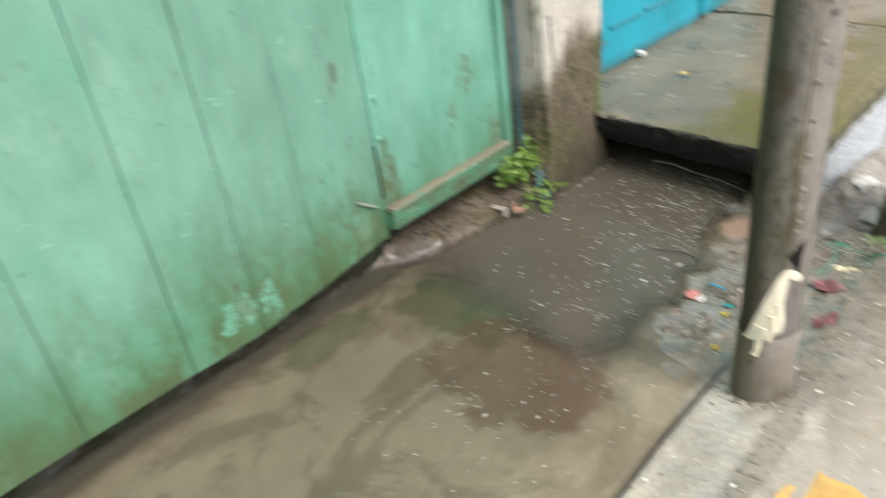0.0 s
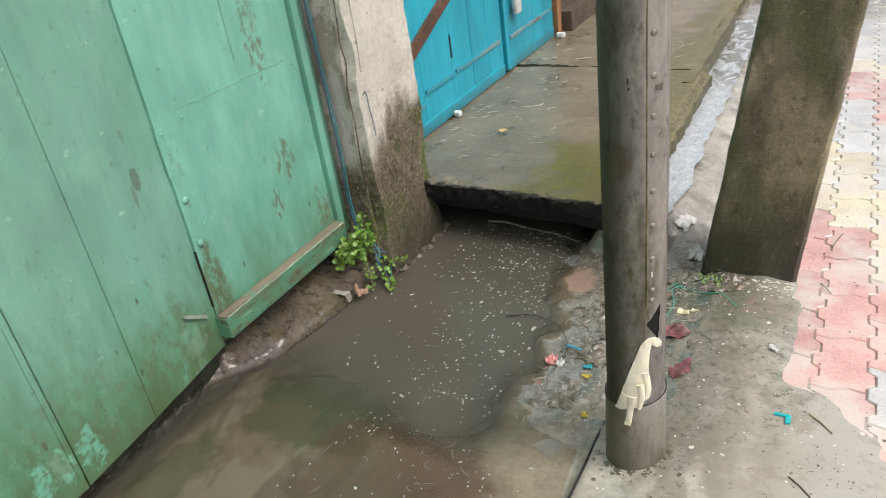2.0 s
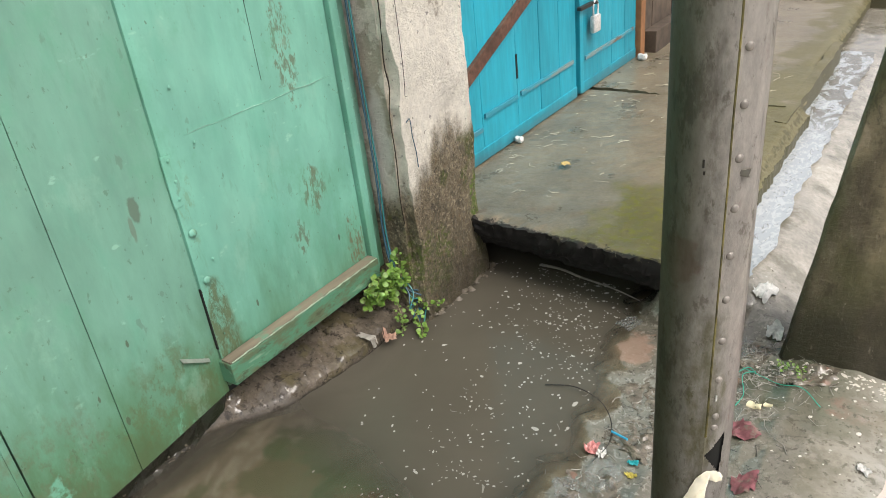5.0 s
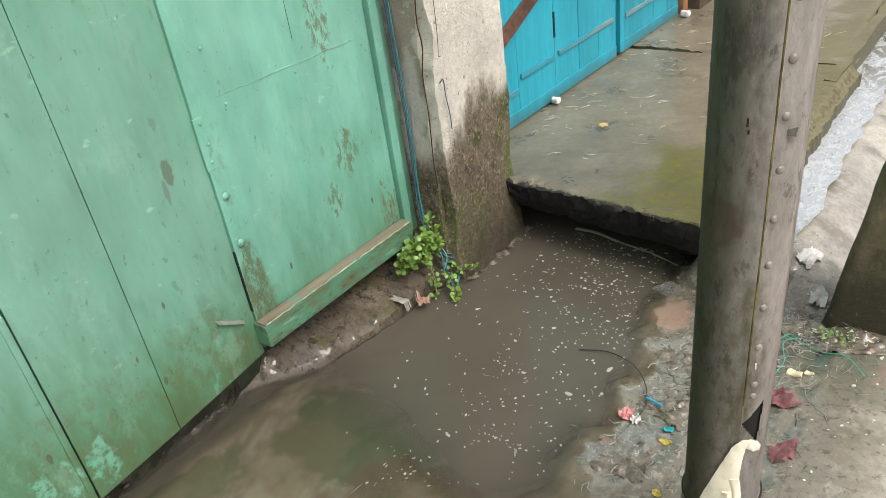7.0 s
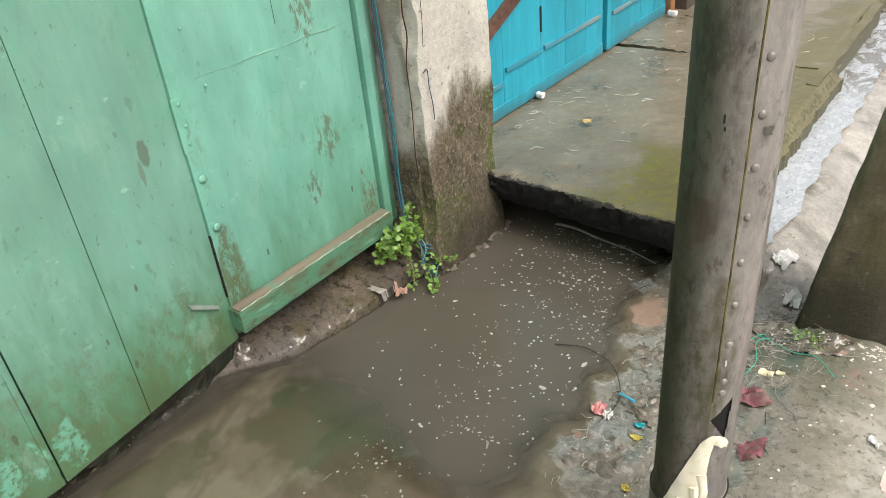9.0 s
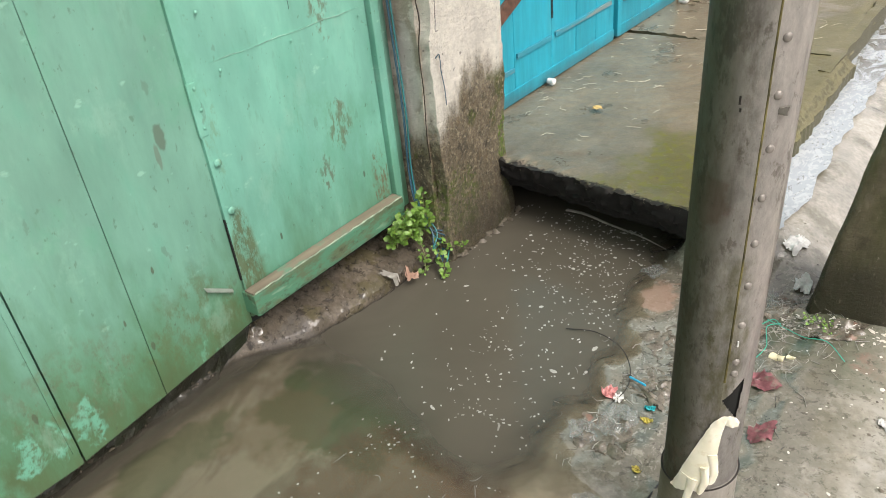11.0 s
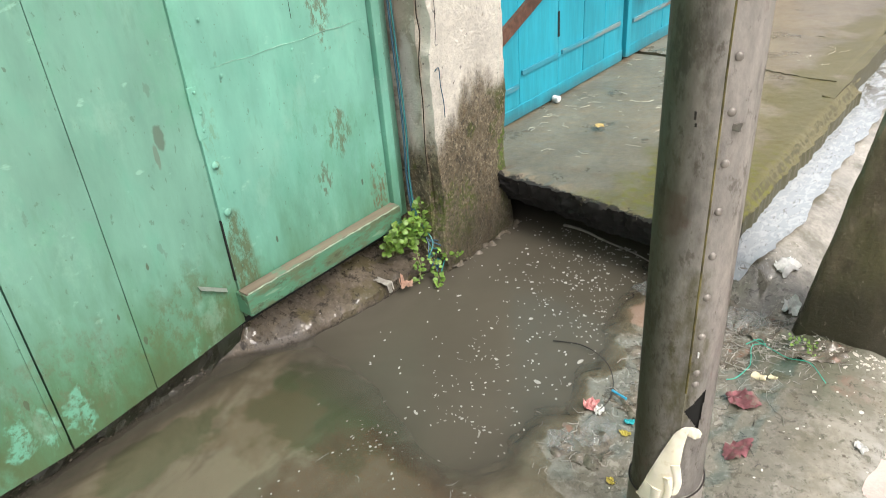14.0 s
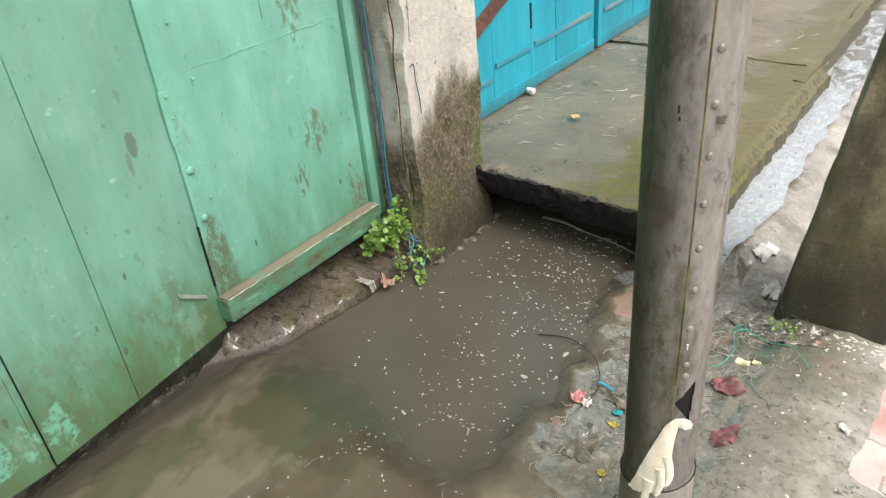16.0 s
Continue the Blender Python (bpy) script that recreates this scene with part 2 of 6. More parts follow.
# lime plaster, peeling above, slimy and mossy below
def old_plaster(name, upper, peel):
    k = Kit(name, upper, 0.75)
    k.shade(k.noise(3.5, 5), 0.86, 1.1).shade(k.noise(45, 4), 0.9, 1.08)
    k.layer((0.41, 0.36, 0.28), k.step(k.noise(5.5, 7, shift=2.0, rough=0.65), peel, peel + 0.05), 0.9, 0.85, -0.004)
    k.layer((0.10, 0.085, 0.065), k.step(k.noise(34, 5, shift=6.0), 0.66, 0.70), 0.7, height=-0.002)
    k.layer((0.66, 0.63, 0.57), k.spot((-1.535, 2.47, 0.70), 0.085, 0.5, 14, (1.7, 0.5, 0.45)), 0.9)
    k.layer((0.30, 0.25, 0.18), k.step(k.noise(70, 6, shift=33.0, rough=0.7), 0.60, 0.66), 0.45, height=-0.0015)
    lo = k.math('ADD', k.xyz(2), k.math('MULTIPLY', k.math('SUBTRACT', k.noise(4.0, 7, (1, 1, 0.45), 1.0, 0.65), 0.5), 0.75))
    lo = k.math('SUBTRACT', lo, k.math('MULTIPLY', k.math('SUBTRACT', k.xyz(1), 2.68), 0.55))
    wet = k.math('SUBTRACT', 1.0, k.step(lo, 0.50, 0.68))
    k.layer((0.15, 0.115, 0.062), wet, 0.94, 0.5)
    k.layer((0.30, 0.25, 0.16), k.math('MULTIPLY', wet, k.step(k.noise(60, 6, shift=4.0, rough=0.7), 0.53, 0.60)), 0.8)
    k.layer((0.035, 0.03, 0.02), k.math('MULTIPLY', wet, k.step(k.noise(20, 6, (1, 1, 0.7), 9.0), 0.54, 0.66)), 0.55)
    k.layer((0.075, 0.11, 0.015), k.math('MULTIPLY', wet, k.step(k.noise(8, 5, shift=7.0), 0.53, 0.62)), 0.7, 0.9)
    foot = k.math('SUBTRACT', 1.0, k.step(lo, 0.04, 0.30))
    k.layer((0.10, 0.15, 0.02), k.math('MULTIPLY', k.spot((-1.43, 2.55, 0.20), 0.15, 1.0, 16), k.step(k.noise(45, 6, rough=0.7), 0.45, 0.56)), 0.8, 0.9)
    k.layer((0.12, 0.22, 0.02), k.math('MULTIPLY', k.spot((-1.43, 2.89, 0.32), 0.075, 0.9, 22, (1, 1.7, 0.55)), k.step(k.noise(50, 6, rough=0.7), 0.42, 0.54)), 0.85, 0.9)
    k.layer((0.050, 0.038, 0.02), k.math('MULTIPLY', wet, k.step(k.noise(38, 7, shift=14.0, rough=0.75), 0.50, 0.60)), 0.6, 0.4)
    k.layer((0.20, 0.13, 0.06), k.math('MULTIPLY', wet, k.step(k.noise(26, 7, shift=19.0, rough=0.75), 0.56, 0.62)), 0.5)
    k.layer((0.44, 0.38, 0.26), k.math('MULTIPLY', wet, k.step(k.noise(78, 5, (1, 1, 0.9), 24.0, 0.7), 0.55, 0.61)), 0.75)
    k.layer((0.022, 0.018, 0.010), k.math('MULTIPLY', wet, k.step(k.noise(88, 4, (1, 1, 0.9), 29.0, 0.7), 0.56, 0.62)), 0.7)
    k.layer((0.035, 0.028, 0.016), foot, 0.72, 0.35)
    k.relief(k.noise(50, 7, rough=0.75), 0.018).relief(k.noise(9, 4), 0.012).relief(k.noise(130, 4), 0.003)
    return k.done()


PLASTER_WHITE = old_plaster("white_plaster", (0.84, 0.80, 0.70), 0.61)
# Base colour lightened to make up for the weak light on this side.
PLASTER_BARE = old_plaster("bare_plaster", (0.70, 0.65, 0.56), 0.51)
WALL_PLASTER = plain("wall_plaster", (0.45, 0.41, 0.34), 0.85, vary=0.2, scale=12, bump=0.003)

# wet cast concrete of the drain cover
k = Kit("slab_concrete", (0.198, 0.165, 0.112), 0.28)
k.shade(k.noise(2.6, 5), 0.80, 1.18).shade(k.noise(90, 6, rough=0.7), 0.78, 1.22).shade(k.noise(18, 6, shift=22.0, rough=0.7), 0.8, 1.18)
k.layer((0.25, 0.225, 0.165), k.step(k.noise(7, 6, shift=3.0), 0.52, 0.66), 0.5, 0.36)
k.layer((0.085, 0.075, 0.055), k.step(k.noise(4, 7, shift=8.0, rough=0.65), 0.46, 0.66), 0.42, 0.26)
k.layer((0.14, 0.085, 0.05), k.step(k.noise(9, 7, shift=18.0, rough=0.7), 0.58, 0.66), 0.5)
edge = k.math('ADD', k.xyz(0), k.math('MULTIPLY', k.math('SUBTRACT', k.noise(5, 6, shift=5.0), 0.5), 0.9))
front = k.math('ADD', k.math('MULTIPLY', k.xyz(1), -1.0), k.math('MULTIPLY', k.math('SUBTRACT', k.noise(6, 6, shift=2.5), 0.5), 0.8))
algae = k.math('MULTIPLY', k.step(edge, -1.10, -0.80), k.step(front, -3.85, -3.15))
k.layer((0.108, 0.100, 0.018), k.math('MAXIMUM', algae, k.math('MULTIPLY', k.step(edge, -0.86, -0.68), 0.75)), 0.85, 0.45)
k.layer((0.17, 0.175, 0.015), k.math('MULTIPLY', algae, k.step(k.noise(28, 5), 0.5, 0.6)), 0.6, 0.7)
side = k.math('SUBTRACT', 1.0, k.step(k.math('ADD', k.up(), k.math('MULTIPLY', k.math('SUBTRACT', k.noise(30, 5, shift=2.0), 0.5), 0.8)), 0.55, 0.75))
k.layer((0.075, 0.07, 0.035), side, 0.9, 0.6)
# Front face painted near-black for the shade under the slab edge.
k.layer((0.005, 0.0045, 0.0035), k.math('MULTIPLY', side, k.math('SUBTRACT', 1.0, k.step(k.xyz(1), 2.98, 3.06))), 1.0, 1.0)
k.layer((0.36, 0.33, 0.26), k.step(k.noise(60, 6, shift=12.0, rough=0.7), 0.62, 0.68), 0.5)
k.layer((0.06, 0.05, 0.035), k.step(k.noise(26, 6, shift=15.0, rough=0.7), 0.63, 0.69), 0.6)
rim = k.math('ADD', k.xyz(1), k.math('MULTIPLY', k.math('ADD', k.xyz(0), 1.7), 0.0844))
rim = k.math('ADD', rim, k.math('MULTIPLY', k.math('SUBTRACT', k.noise(24, 7, shift=6.5, rough=0.75), 0.5), 0.12))
k.layer((0.006, 0.005, 0.004), k.math('SUBTRACT', 1.0, k.step(rim, 2.885, 2.902)), 0.95, 0.9)
k.layer((0.24, 0.22, 0.16), k.math('MULTIPLY', k.math('SUBTRACT', 1.0, k.step(rim, 2.87, 2.92)), k.step(k.noise(85, 4, shift=1.2), 0.66, 0.69)), 0.7)
# More painted shade below the front lip, set by height.
lip_shade = k.math('SUBTRACT', 1.0, k.step(k.math('ADD', k.xyz(2), k.math('MULTIPLY', k.math('SUBTRACT', k.noise(30, 6, shift=2.0), 0.5), 0.03)), 0.224, 0.240))
k.layer((0.004, 0.0035, 0.003), k.math('MULTIPLY', lip_shade, k.math('SUBTRACT', 1.0, k.step(k.xyz(1), 2.98, 3.06))), 0.98, 1.0)
k.relief(k.noise(38, 6, rough=0.65), 0.0022).relief(k.noise(180, 3), 0.0008)
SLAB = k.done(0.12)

# footway and bed: trodden, silted, wet
k = Kit("wet_ground", (0.37, 0.345, 0.29), 0.20)
k.shade(k.noise(2.3, 5), 0.78, 1.2).shade(k.noise(60, 6, rough=0.7), 0.8, 1.2).shade(k.noise(14, 6, shift=5.0), 0.82, 1.15)
k.layer((0.135, 0.125, 0.085), k.step(k.noise(4.2, 7, shift=2.0, rough=0.65), 0.52, 0.64), 0.7, 0.16)
k.layer((0.36, 0.34, 0.29), k.step(k.noise(3.1, 5, shift=7.0), 0.56, 0.72), 0.55, 0.22)
bank = k.math('MULTIPLY', k.step(k.math('ADD', k.xyz(0), k.math('MULTIPLY', k.noise(7, 5), 0.3)), -0.62, -0.48),
              k.math('SUBTRACT', 1.0, k.step(k.math('ADD', k.xyz(0), k.math('MULTIPLY', k.noise(6, 5, shift=3.0), 0.35)), 0.0, 0.25)))
bank = k.math('MULTIPLY', bank, k.math('MULTIPLY', k.step(k.xyz(1), 1.65, 2.0), k.math('SUBTRACT', 1.0, k.step(k.xyz(1), 2.85, 3.1))))
k.layer((0.085, 0.078, 0.055), bank, 0.62, 0.22)
k.layer((0.40, 0.37, 0.32), k.math('MULTIPLY', bank, k.step(k.noise(42, 7, shift=1.5, rough=0.75, distort=0.6), 0.52, 0.60)), 0.6, 0.3)
k.layer((0.03, 0.026, 0.018), k.math('MULTIPLY', bank, k.step(k.noise(30, 7, shift=9.5, rough=0.75, distort=0.8), 0.54, 0.62)), 0.7, 0.12)
k.layer((0.05, 0.075, 0.03), k.spot((-0.04, 2.57, 0.05), 0.22, 0.9, 14, (0.9, 1.2, 0)), 0.6, 0.3)
k.layer((0.30, 0.13, 0.10), k.math('MULTIPLY', k.spot((0.03, 2.52, 0.05), 0.06, 0.9, 22, (0.8, 1, 0)), k.step(k.noise(24, 6, rough=0.7), 0.38, 0.6)), 0.7)
k.layer((0.36, 0.24, 0.18), k.spot((-0.655, 2.62, 0.0), 0.07, 0.8, 20, (1, 0.7, 0)), 0.75)
under = k.math('SUBTRACT', 1.0, k.step(k.xyz(2), -0.012, 0.004))
k.layer((0.40, 0.36, 0.28), under, 0.85)
k.layer((0.15, 0.13, 0.09), k.math('MULTIPLY', under, k.step(k.noise(3.6, 6, (1, 0.6, 1), 4.0, 0.6, 0.8), 0.47, 0.60)), 0.7)
k.layer((0.035, 0.10, 0.018), k.math('MULTIPLY', under, k.spot((-1.20, 1.66, -0.02), 0.25, 0.9, 7, (0.80, 1.15, 0))), 0.8)
k.layer((0.05, 0.10, 0.02), k.math('MULTIPLY', under, k.spot((-1.50, 1.22, -0.02), 0.13, 1.0, 8, (1.3, 0.5, 0))), 0.6)
k.layer((0.22, 0.16, 0.095), k.math('MULTIPLY', under, k.spot((-1.33, 1.52, -0.02), 0.14, 1.0, 11, (1, 0.8, 0))), 0.45)
rusty = k.math('MULTIPLY', under, k.spot((-0.86, 1.49, -0.02), 0.31, 0.6, 7, (0.92, 1.25, 0)))
k.layer((0.13, 0.062, 0.036), rusty, 0.8)
k.layer((0.26, 0.16, 0.09), k.math('MULTIPLY', rusty, k.step(k.noise(95, 3), 0.57, 0.63)), 0.7)
k.layer((0.34, 0.28, 0.20), k.math('MULTIPLY', under, k.step(k.noise(120, 3, shift=6.0), 0.66, 0.70)), 0.2)
# Bed turns green-black close to the door.
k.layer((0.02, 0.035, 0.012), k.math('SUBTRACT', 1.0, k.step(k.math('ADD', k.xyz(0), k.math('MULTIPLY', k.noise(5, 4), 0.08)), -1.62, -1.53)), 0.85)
strip = k.math('ADD', k.xyz(0), k.math('MULTIPLY', k.math('SUBTRACT', k.noise(16, 7, (1, 0.7, 1), 6.0, 0.7), 0.5), 0.10))
strip = k.math('MULTIPLY', k.step(strip, -0.165, -0.13), k.math('SUBTRACT', 1.0, k.step(strip, -0.075, -0.058)))
strip = k.math('MULTIPLY', strip, k.math('SUBTRACT', 1.0, k.step(k.xyz(1), 2.45, 2.75)))
k.layer((0.18, 0.165, 0.13), strip, 0.62, 0.16)
k.layer((0.06, 0.052, 0.038), k.math('MULTIPLY', strip, k.step(k.noise(46, 6, shift=4.4, rough=0.7), 0.55, 0.62)), 0.7)
k.layer((0.46, 0.44, 0.39), k.math('MULTIPLY', strip, k.step(k.noise(58, 5, shift=8.8, rough=0.7), 0.62, 0.68)), 0.6)
# Silt film; post and sky reflections are painted into its tan and pale tones.
film = k.step(k.math('ADD', k.xyz(0), k.math('MULTIPLY', k.noise(7, 6, shift=2.2), 0.12)), -0.06, 0.14)
film = k.math('MULTIPLY', film, k.math('SUBTRACT', 1.0, k.step(k.xyz(1), 2.75, 3.0)))
k.layer((0.34, 0.32, 0.27), film, 0.7, 0.10)
k.layer((0.46, 0.445, 0.40), k.math('MULTIPLY', film, k.step(k.math('ADD', k.xyz(0), k.math('MULTIPLY', k.noise(5, 6, shift=11.0), 0.5)), 0.25, 0.55)), 0.7)
k.layer((0.27, 0.24, 0.18), k.math('MULTIPLY', film, k.step(k.noise(8, 7, shift=14.0, rough=0.7), 0.53, 0.66)), 0.55)
k.layer((0.12, 0.105, 0.075), k.math('MULTIPLY', film, k.step(k.noise(70, 4, shift=16.0), 0.66, 0.70)), 0.7)
# Grime, together with a painted reflection of the post in the wet.
grime_reflection = k.spot((-0.03, 2.28, 0.05), 0.40, 0.6, 6, (1.5, 0.8, 0))
k.layer((0.17, 0.16, 0.12), k.math('MULTIPLY', grime_reflection, k.step(k.noise(11, 7, shift=21.0, rough=0.7), 0.42, 0.62)), 0.6, 0.12)
k.layer((0.07, 0.07, 0.048), k.math('MULTIPLY', grime_reflection, k.step(k.noise(38, 7, shift=24.0, rough=0.75, distort=0.5), 0.53, 0.62)), 0.55)
k.relief(k.math('MULTIPLY', k.noise(26, 6, rough=0.65), k.math('SUBTRACT', 1.0, under)), 0.0035)
k.relief(k.math('MULTIPLY', k.noise(120, 3), k.math('SUBTRACT', 1.0, under)), 0.0010)
GROUND = k.done(1.0)

# foul standing water: the deeper, the murkier
WATER = bpy.data.materials.new("murky_water")
WATER.use_nodes = True
wt = WATER.node_tree
wt.nodes.clear()
w_out = wt.nodes.new("ShaderNodeOutputMaterial")
w_depth = wt.nodes.new("ShaderNodeAttribute")
w_depth.attribute_name = "depth"
w_k = wt.nodes.new("ShaderNodeMath")
w_k.operation = 'MULTIPLY'
w_k.inputs[1].default_value = -44.0
wt.links.new(w_depth.outputs["Fac"], w_k.inputs[0])
w_e = wt.nodes.new("ShaderNodeMath")
w_e.operation = 'EXPONENT'
wt.links.new(w_k.outputs[0], w_e.inputs[0])
w_clear = wt.nodes.new("ShaderNodeBsdfTransparent")
w_clear.inputs[0].default_value = (0.91, 0.90, 0.84, 1)
w_silt = wt.nodes.new("ShaderNodeBsdfDiffuse")
w_geo = wt.nodes.new("ShaderNodeNewGeometry")
w_swirl = wt.nodes.new("ShaderNodeTexNoise")
w_swirl.inputs["Scale"].default_value, w_swirl.inputs["Detail"].default_value, w_swirl.inputs["Distortion"].default_value = 2.2, 4, 1.2
wt.links.new(w_geo.outputs["Position"], w_swirl.inputs["Vector"])
w_ramp = wt.nodes.new("ShaderNodeMix")
w_ramp.data_type = 'RGBA'
w_ramp.inputs[6].default_value, w_ramp.inputs[7].default_value = (0.074, 0.067, 0.051, 1), (0.118, 0.108, 0.083, 1)
wt.links.new(w_swirl.outputs["Fac"], w_ramp.inputs[0])
wt.links.new(w_ramp.outputs[2], w_silt.inputs["Color"])
w_body = wt.nodes.new("ShaderNodeMixShader")
wt.links.new(w_e.outputs[0], w_body.inputs[0])
wt.links.new(w_silt.outputs[0], w_body.inputs[1])
wt.links.new(w_clear.outputs[0], w_body.inputs[2])
w_gloss = wt.nodes.new("ShaderNodeBsdfGlossy")
w_gloss.inputs["Roughness"].default_value = 0.05
w_fres = wt.nodes.new("ShaderNodeFresnel")
w_fres.inputs["IOR"].default_value = 1.33
w_rip = wt.nodes.new("ShaderNodeTexNoise")
w_rip.inputs["Scale"].default_value, w_rip.inputs["Detail"].default_value = 34, 3
wt.links.new(w_geo.outputs["Position"], w_rip.inputs["Vector"])
w_bump = wt.nodes.new("ShaderNodeBump")
w_bump.inputs["Distance"].default_value, w_bump.inputs["Strength"].default_value = 0.0016, 1.0
wt.links.new(w_rip.outputs["Fac"], w_bump.inputs["Height"])
wt.links.new(w_bump.outputs[0], w_gloss.inputs["Normal"])
wt.links.new(w_bump.outputs[0], w_fres.inputs["Normal"])
w_all = wt.nodes.new("ShaderNodeMixShader")
wt.links.new(w_fres.outputs[0], w_all.inputs[0])
wt.links.new(w_body.outputs[0], w_all.inputs[1])
wt.links.new(w_gloss.outputs[0], w_all.inputs[2])
wt.links.new(w_all.outputs[0], w_out.inputs[0])

# Sky reflection, highlights and dark ripples are painted into the water's colour.
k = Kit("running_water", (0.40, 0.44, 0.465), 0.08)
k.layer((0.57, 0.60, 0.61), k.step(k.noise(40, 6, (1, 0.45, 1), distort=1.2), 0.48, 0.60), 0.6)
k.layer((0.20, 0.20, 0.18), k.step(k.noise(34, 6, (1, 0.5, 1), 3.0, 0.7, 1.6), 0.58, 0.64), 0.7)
k.layer((0.13, 0.12, 0.09), k.math('MULTIPLY', k.step(k.xyz(1), 4.3, 4.9), k.step(k.noise(12, 6, (1, 0.5, 1), 5.0, 0.7, 1.0), 0.44, 0.54)), 0.85)
k.relief(k.noise(30, 4, (1, 0.5, 1), distort=1.0), 0.0022)
RUNNING = k.done(0.5)

# riveted iron tube, old paint worn to grey
k = Kit("pole_iron", (0.41, 0.385, 0.35), 0.36, 0.12)
k.shade(k.noise(5, 5, (1, 1, 0.25)), 0.7, 1.35).shade(k.noise(60, 6, (1, 1, 0.4), rough=0.7), 0.8, 1.2)
k.layer((0.06, 0.05, 0.035), k.step(k.noise(14, 6, (1, 1, 0.22), 2.0), 0.56, 0.68), 0.55, 0.6)
k.layer((0.36, 0.335, 0.31), k.step(k.noise(7, 5, (1, 1, 0.3), 6.0), 0.54, 0.70), 0.6, 0.35)
# Left half darkened: moss and the tube's shaded side in one colour.
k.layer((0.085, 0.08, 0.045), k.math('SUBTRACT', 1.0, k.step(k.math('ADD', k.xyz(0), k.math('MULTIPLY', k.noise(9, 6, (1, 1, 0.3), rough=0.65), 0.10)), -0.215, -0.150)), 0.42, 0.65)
k.layer((0.20, 0.07, 0.06), k.spot((-0.24, 1.70, 0.92), 0.035, 0.9, 30, (1, 0, 0.7)), 0.45)
k.layer((0.09, 0.075, 0.045), k.math('SUBTRACT', 1.0, k.step(k.math('ADD', k.xyz(2), k.math('MULTIPLY', k.noise(12, 5), 0.2)), 0.12, 0.42)), 0.55, 0.6)
k.layer((0.11, 0.09, 0.06), k.step(k.noise(38, 7, (1, 1, 0.5), 12.0, 0.75), 0.56, 0.64), 0.55, 0.6)
k.layer((0.42, 0.39, 0.35), k.step(k.noise(30, 6, (1, 1, 0.25), 15.0, 0.7), 0.60, 0.70), 0.35, 0.35)
k.relief(k.noise(70, 5), 0.0014).relief(k.noise(9, 3), 0.002)
# Further left-side darkening, part stain and part painted shading.
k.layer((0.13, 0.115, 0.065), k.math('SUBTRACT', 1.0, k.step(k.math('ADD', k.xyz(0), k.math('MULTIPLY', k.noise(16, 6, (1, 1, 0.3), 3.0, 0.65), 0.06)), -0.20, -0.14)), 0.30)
west_moss_shade = k.math('SUBTRACT', 1.0, k.step(k.math('ADD', k.xyz(0), k.math('MULTIPLY', k.math('SUBTRACT', k.noise(12, 6, (1, 1, 0.3), 9.0, 0.65), 0.5), 0.09)), -0.275, -0.185))
k.layer((0.065, 0.072, 0.034), west_moss_shade, 0.72, 0.6)
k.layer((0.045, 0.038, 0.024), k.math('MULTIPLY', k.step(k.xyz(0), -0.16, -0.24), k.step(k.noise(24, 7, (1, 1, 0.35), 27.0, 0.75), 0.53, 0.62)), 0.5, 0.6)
k.layer((0.22, 0.11, 0.085), k.step(k.noise(11, 6, (1, 1, 0.5), 33.0, 0.7), 0.60, 0.68), 0.35)
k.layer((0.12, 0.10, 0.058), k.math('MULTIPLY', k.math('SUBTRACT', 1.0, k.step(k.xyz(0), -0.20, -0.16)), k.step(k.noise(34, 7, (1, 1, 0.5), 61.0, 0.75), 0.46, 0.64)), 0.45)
k.layer((0.10, 0.085, 0.055), k.math('SUBTRACT', 1.0, k.step(k.xyz(2), 0.255, 0.285)), 0.40, 0.5)
seam = k.math('MULTIPLY', k.spot((-0.182, 1.70, 0.62), 0.035, 0.7, 16, (1, 0.5, 0.16)), k.step(k.noise(40, 6, (1, 1, 0.4), 45.0, 0.7), 0.30, 0.72))
k.layer((0.11, 0.105, 0.02), seam, 0.7, 0.85)
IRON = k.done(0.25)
IRON_RIVET = plain("rivet_iron", (0.22, 0.20, 0.175), 0.42, 0.2, 0.25, 90)
SEAM_MOSS = plain("seam_moss", (0.085, 0.072, 0.018), 0.9, vary=0.6, scale=45)
HOLE_SHADE = plain("hole_shade", (0.004, 0.004, 0.003), 1.0)

# cast concrete post, black-brown with algae
k = Kit("post_concrete", (0.205, 0.175, 0.105), 0.45)
k.shade(k.noise(3.4, 6), 0.65, 1.4).shade(k.noise(55, 5), 0.85, 1.15)
k.layer((0.33, 0.28, 0.20), k.step(k.noise(13, 7, (1, 1, 0.45), 3.0, 0.65), 0.53, 0.62), 0.65)
k.layer((0.04, 0.032, 0.018), k.step(k.noise(5, 6, (1, 1, 0.5), 7.0), 0.50, 0.64), 0.7)
k.layer((0.070, 0.078, 0.020), k.step(k.noise(6, 6, (1, 1, 0.4), 5.0), 0.44, 0.62), 0.7)
k.layer((0.028, 0.024, 0.015), k.math('SUBTRACT', 1.0, k.step(k.math('ADD', k.xyz(2), k.math('MULTIPLY', k.noise(6, 6), 0.5)), 0.38, 0.74)), 0.8, 0.35)
k.layer((0.05, 0.04, 0.022), k.step(k.noise(26, 7, (1, 1, 0.5), 12.0, 0.75), 0.55, 0.64), 0.6)
k.layer((0.40, 0.35, 0.27), k.step(k.noise(36, 7, (1, 1, 0.5), 16.0, 0.75), 0.60, 0.68), 0.5)
k.relief(k.noise(46, 6, rough=0.7), 0.008)
POST = k.done()


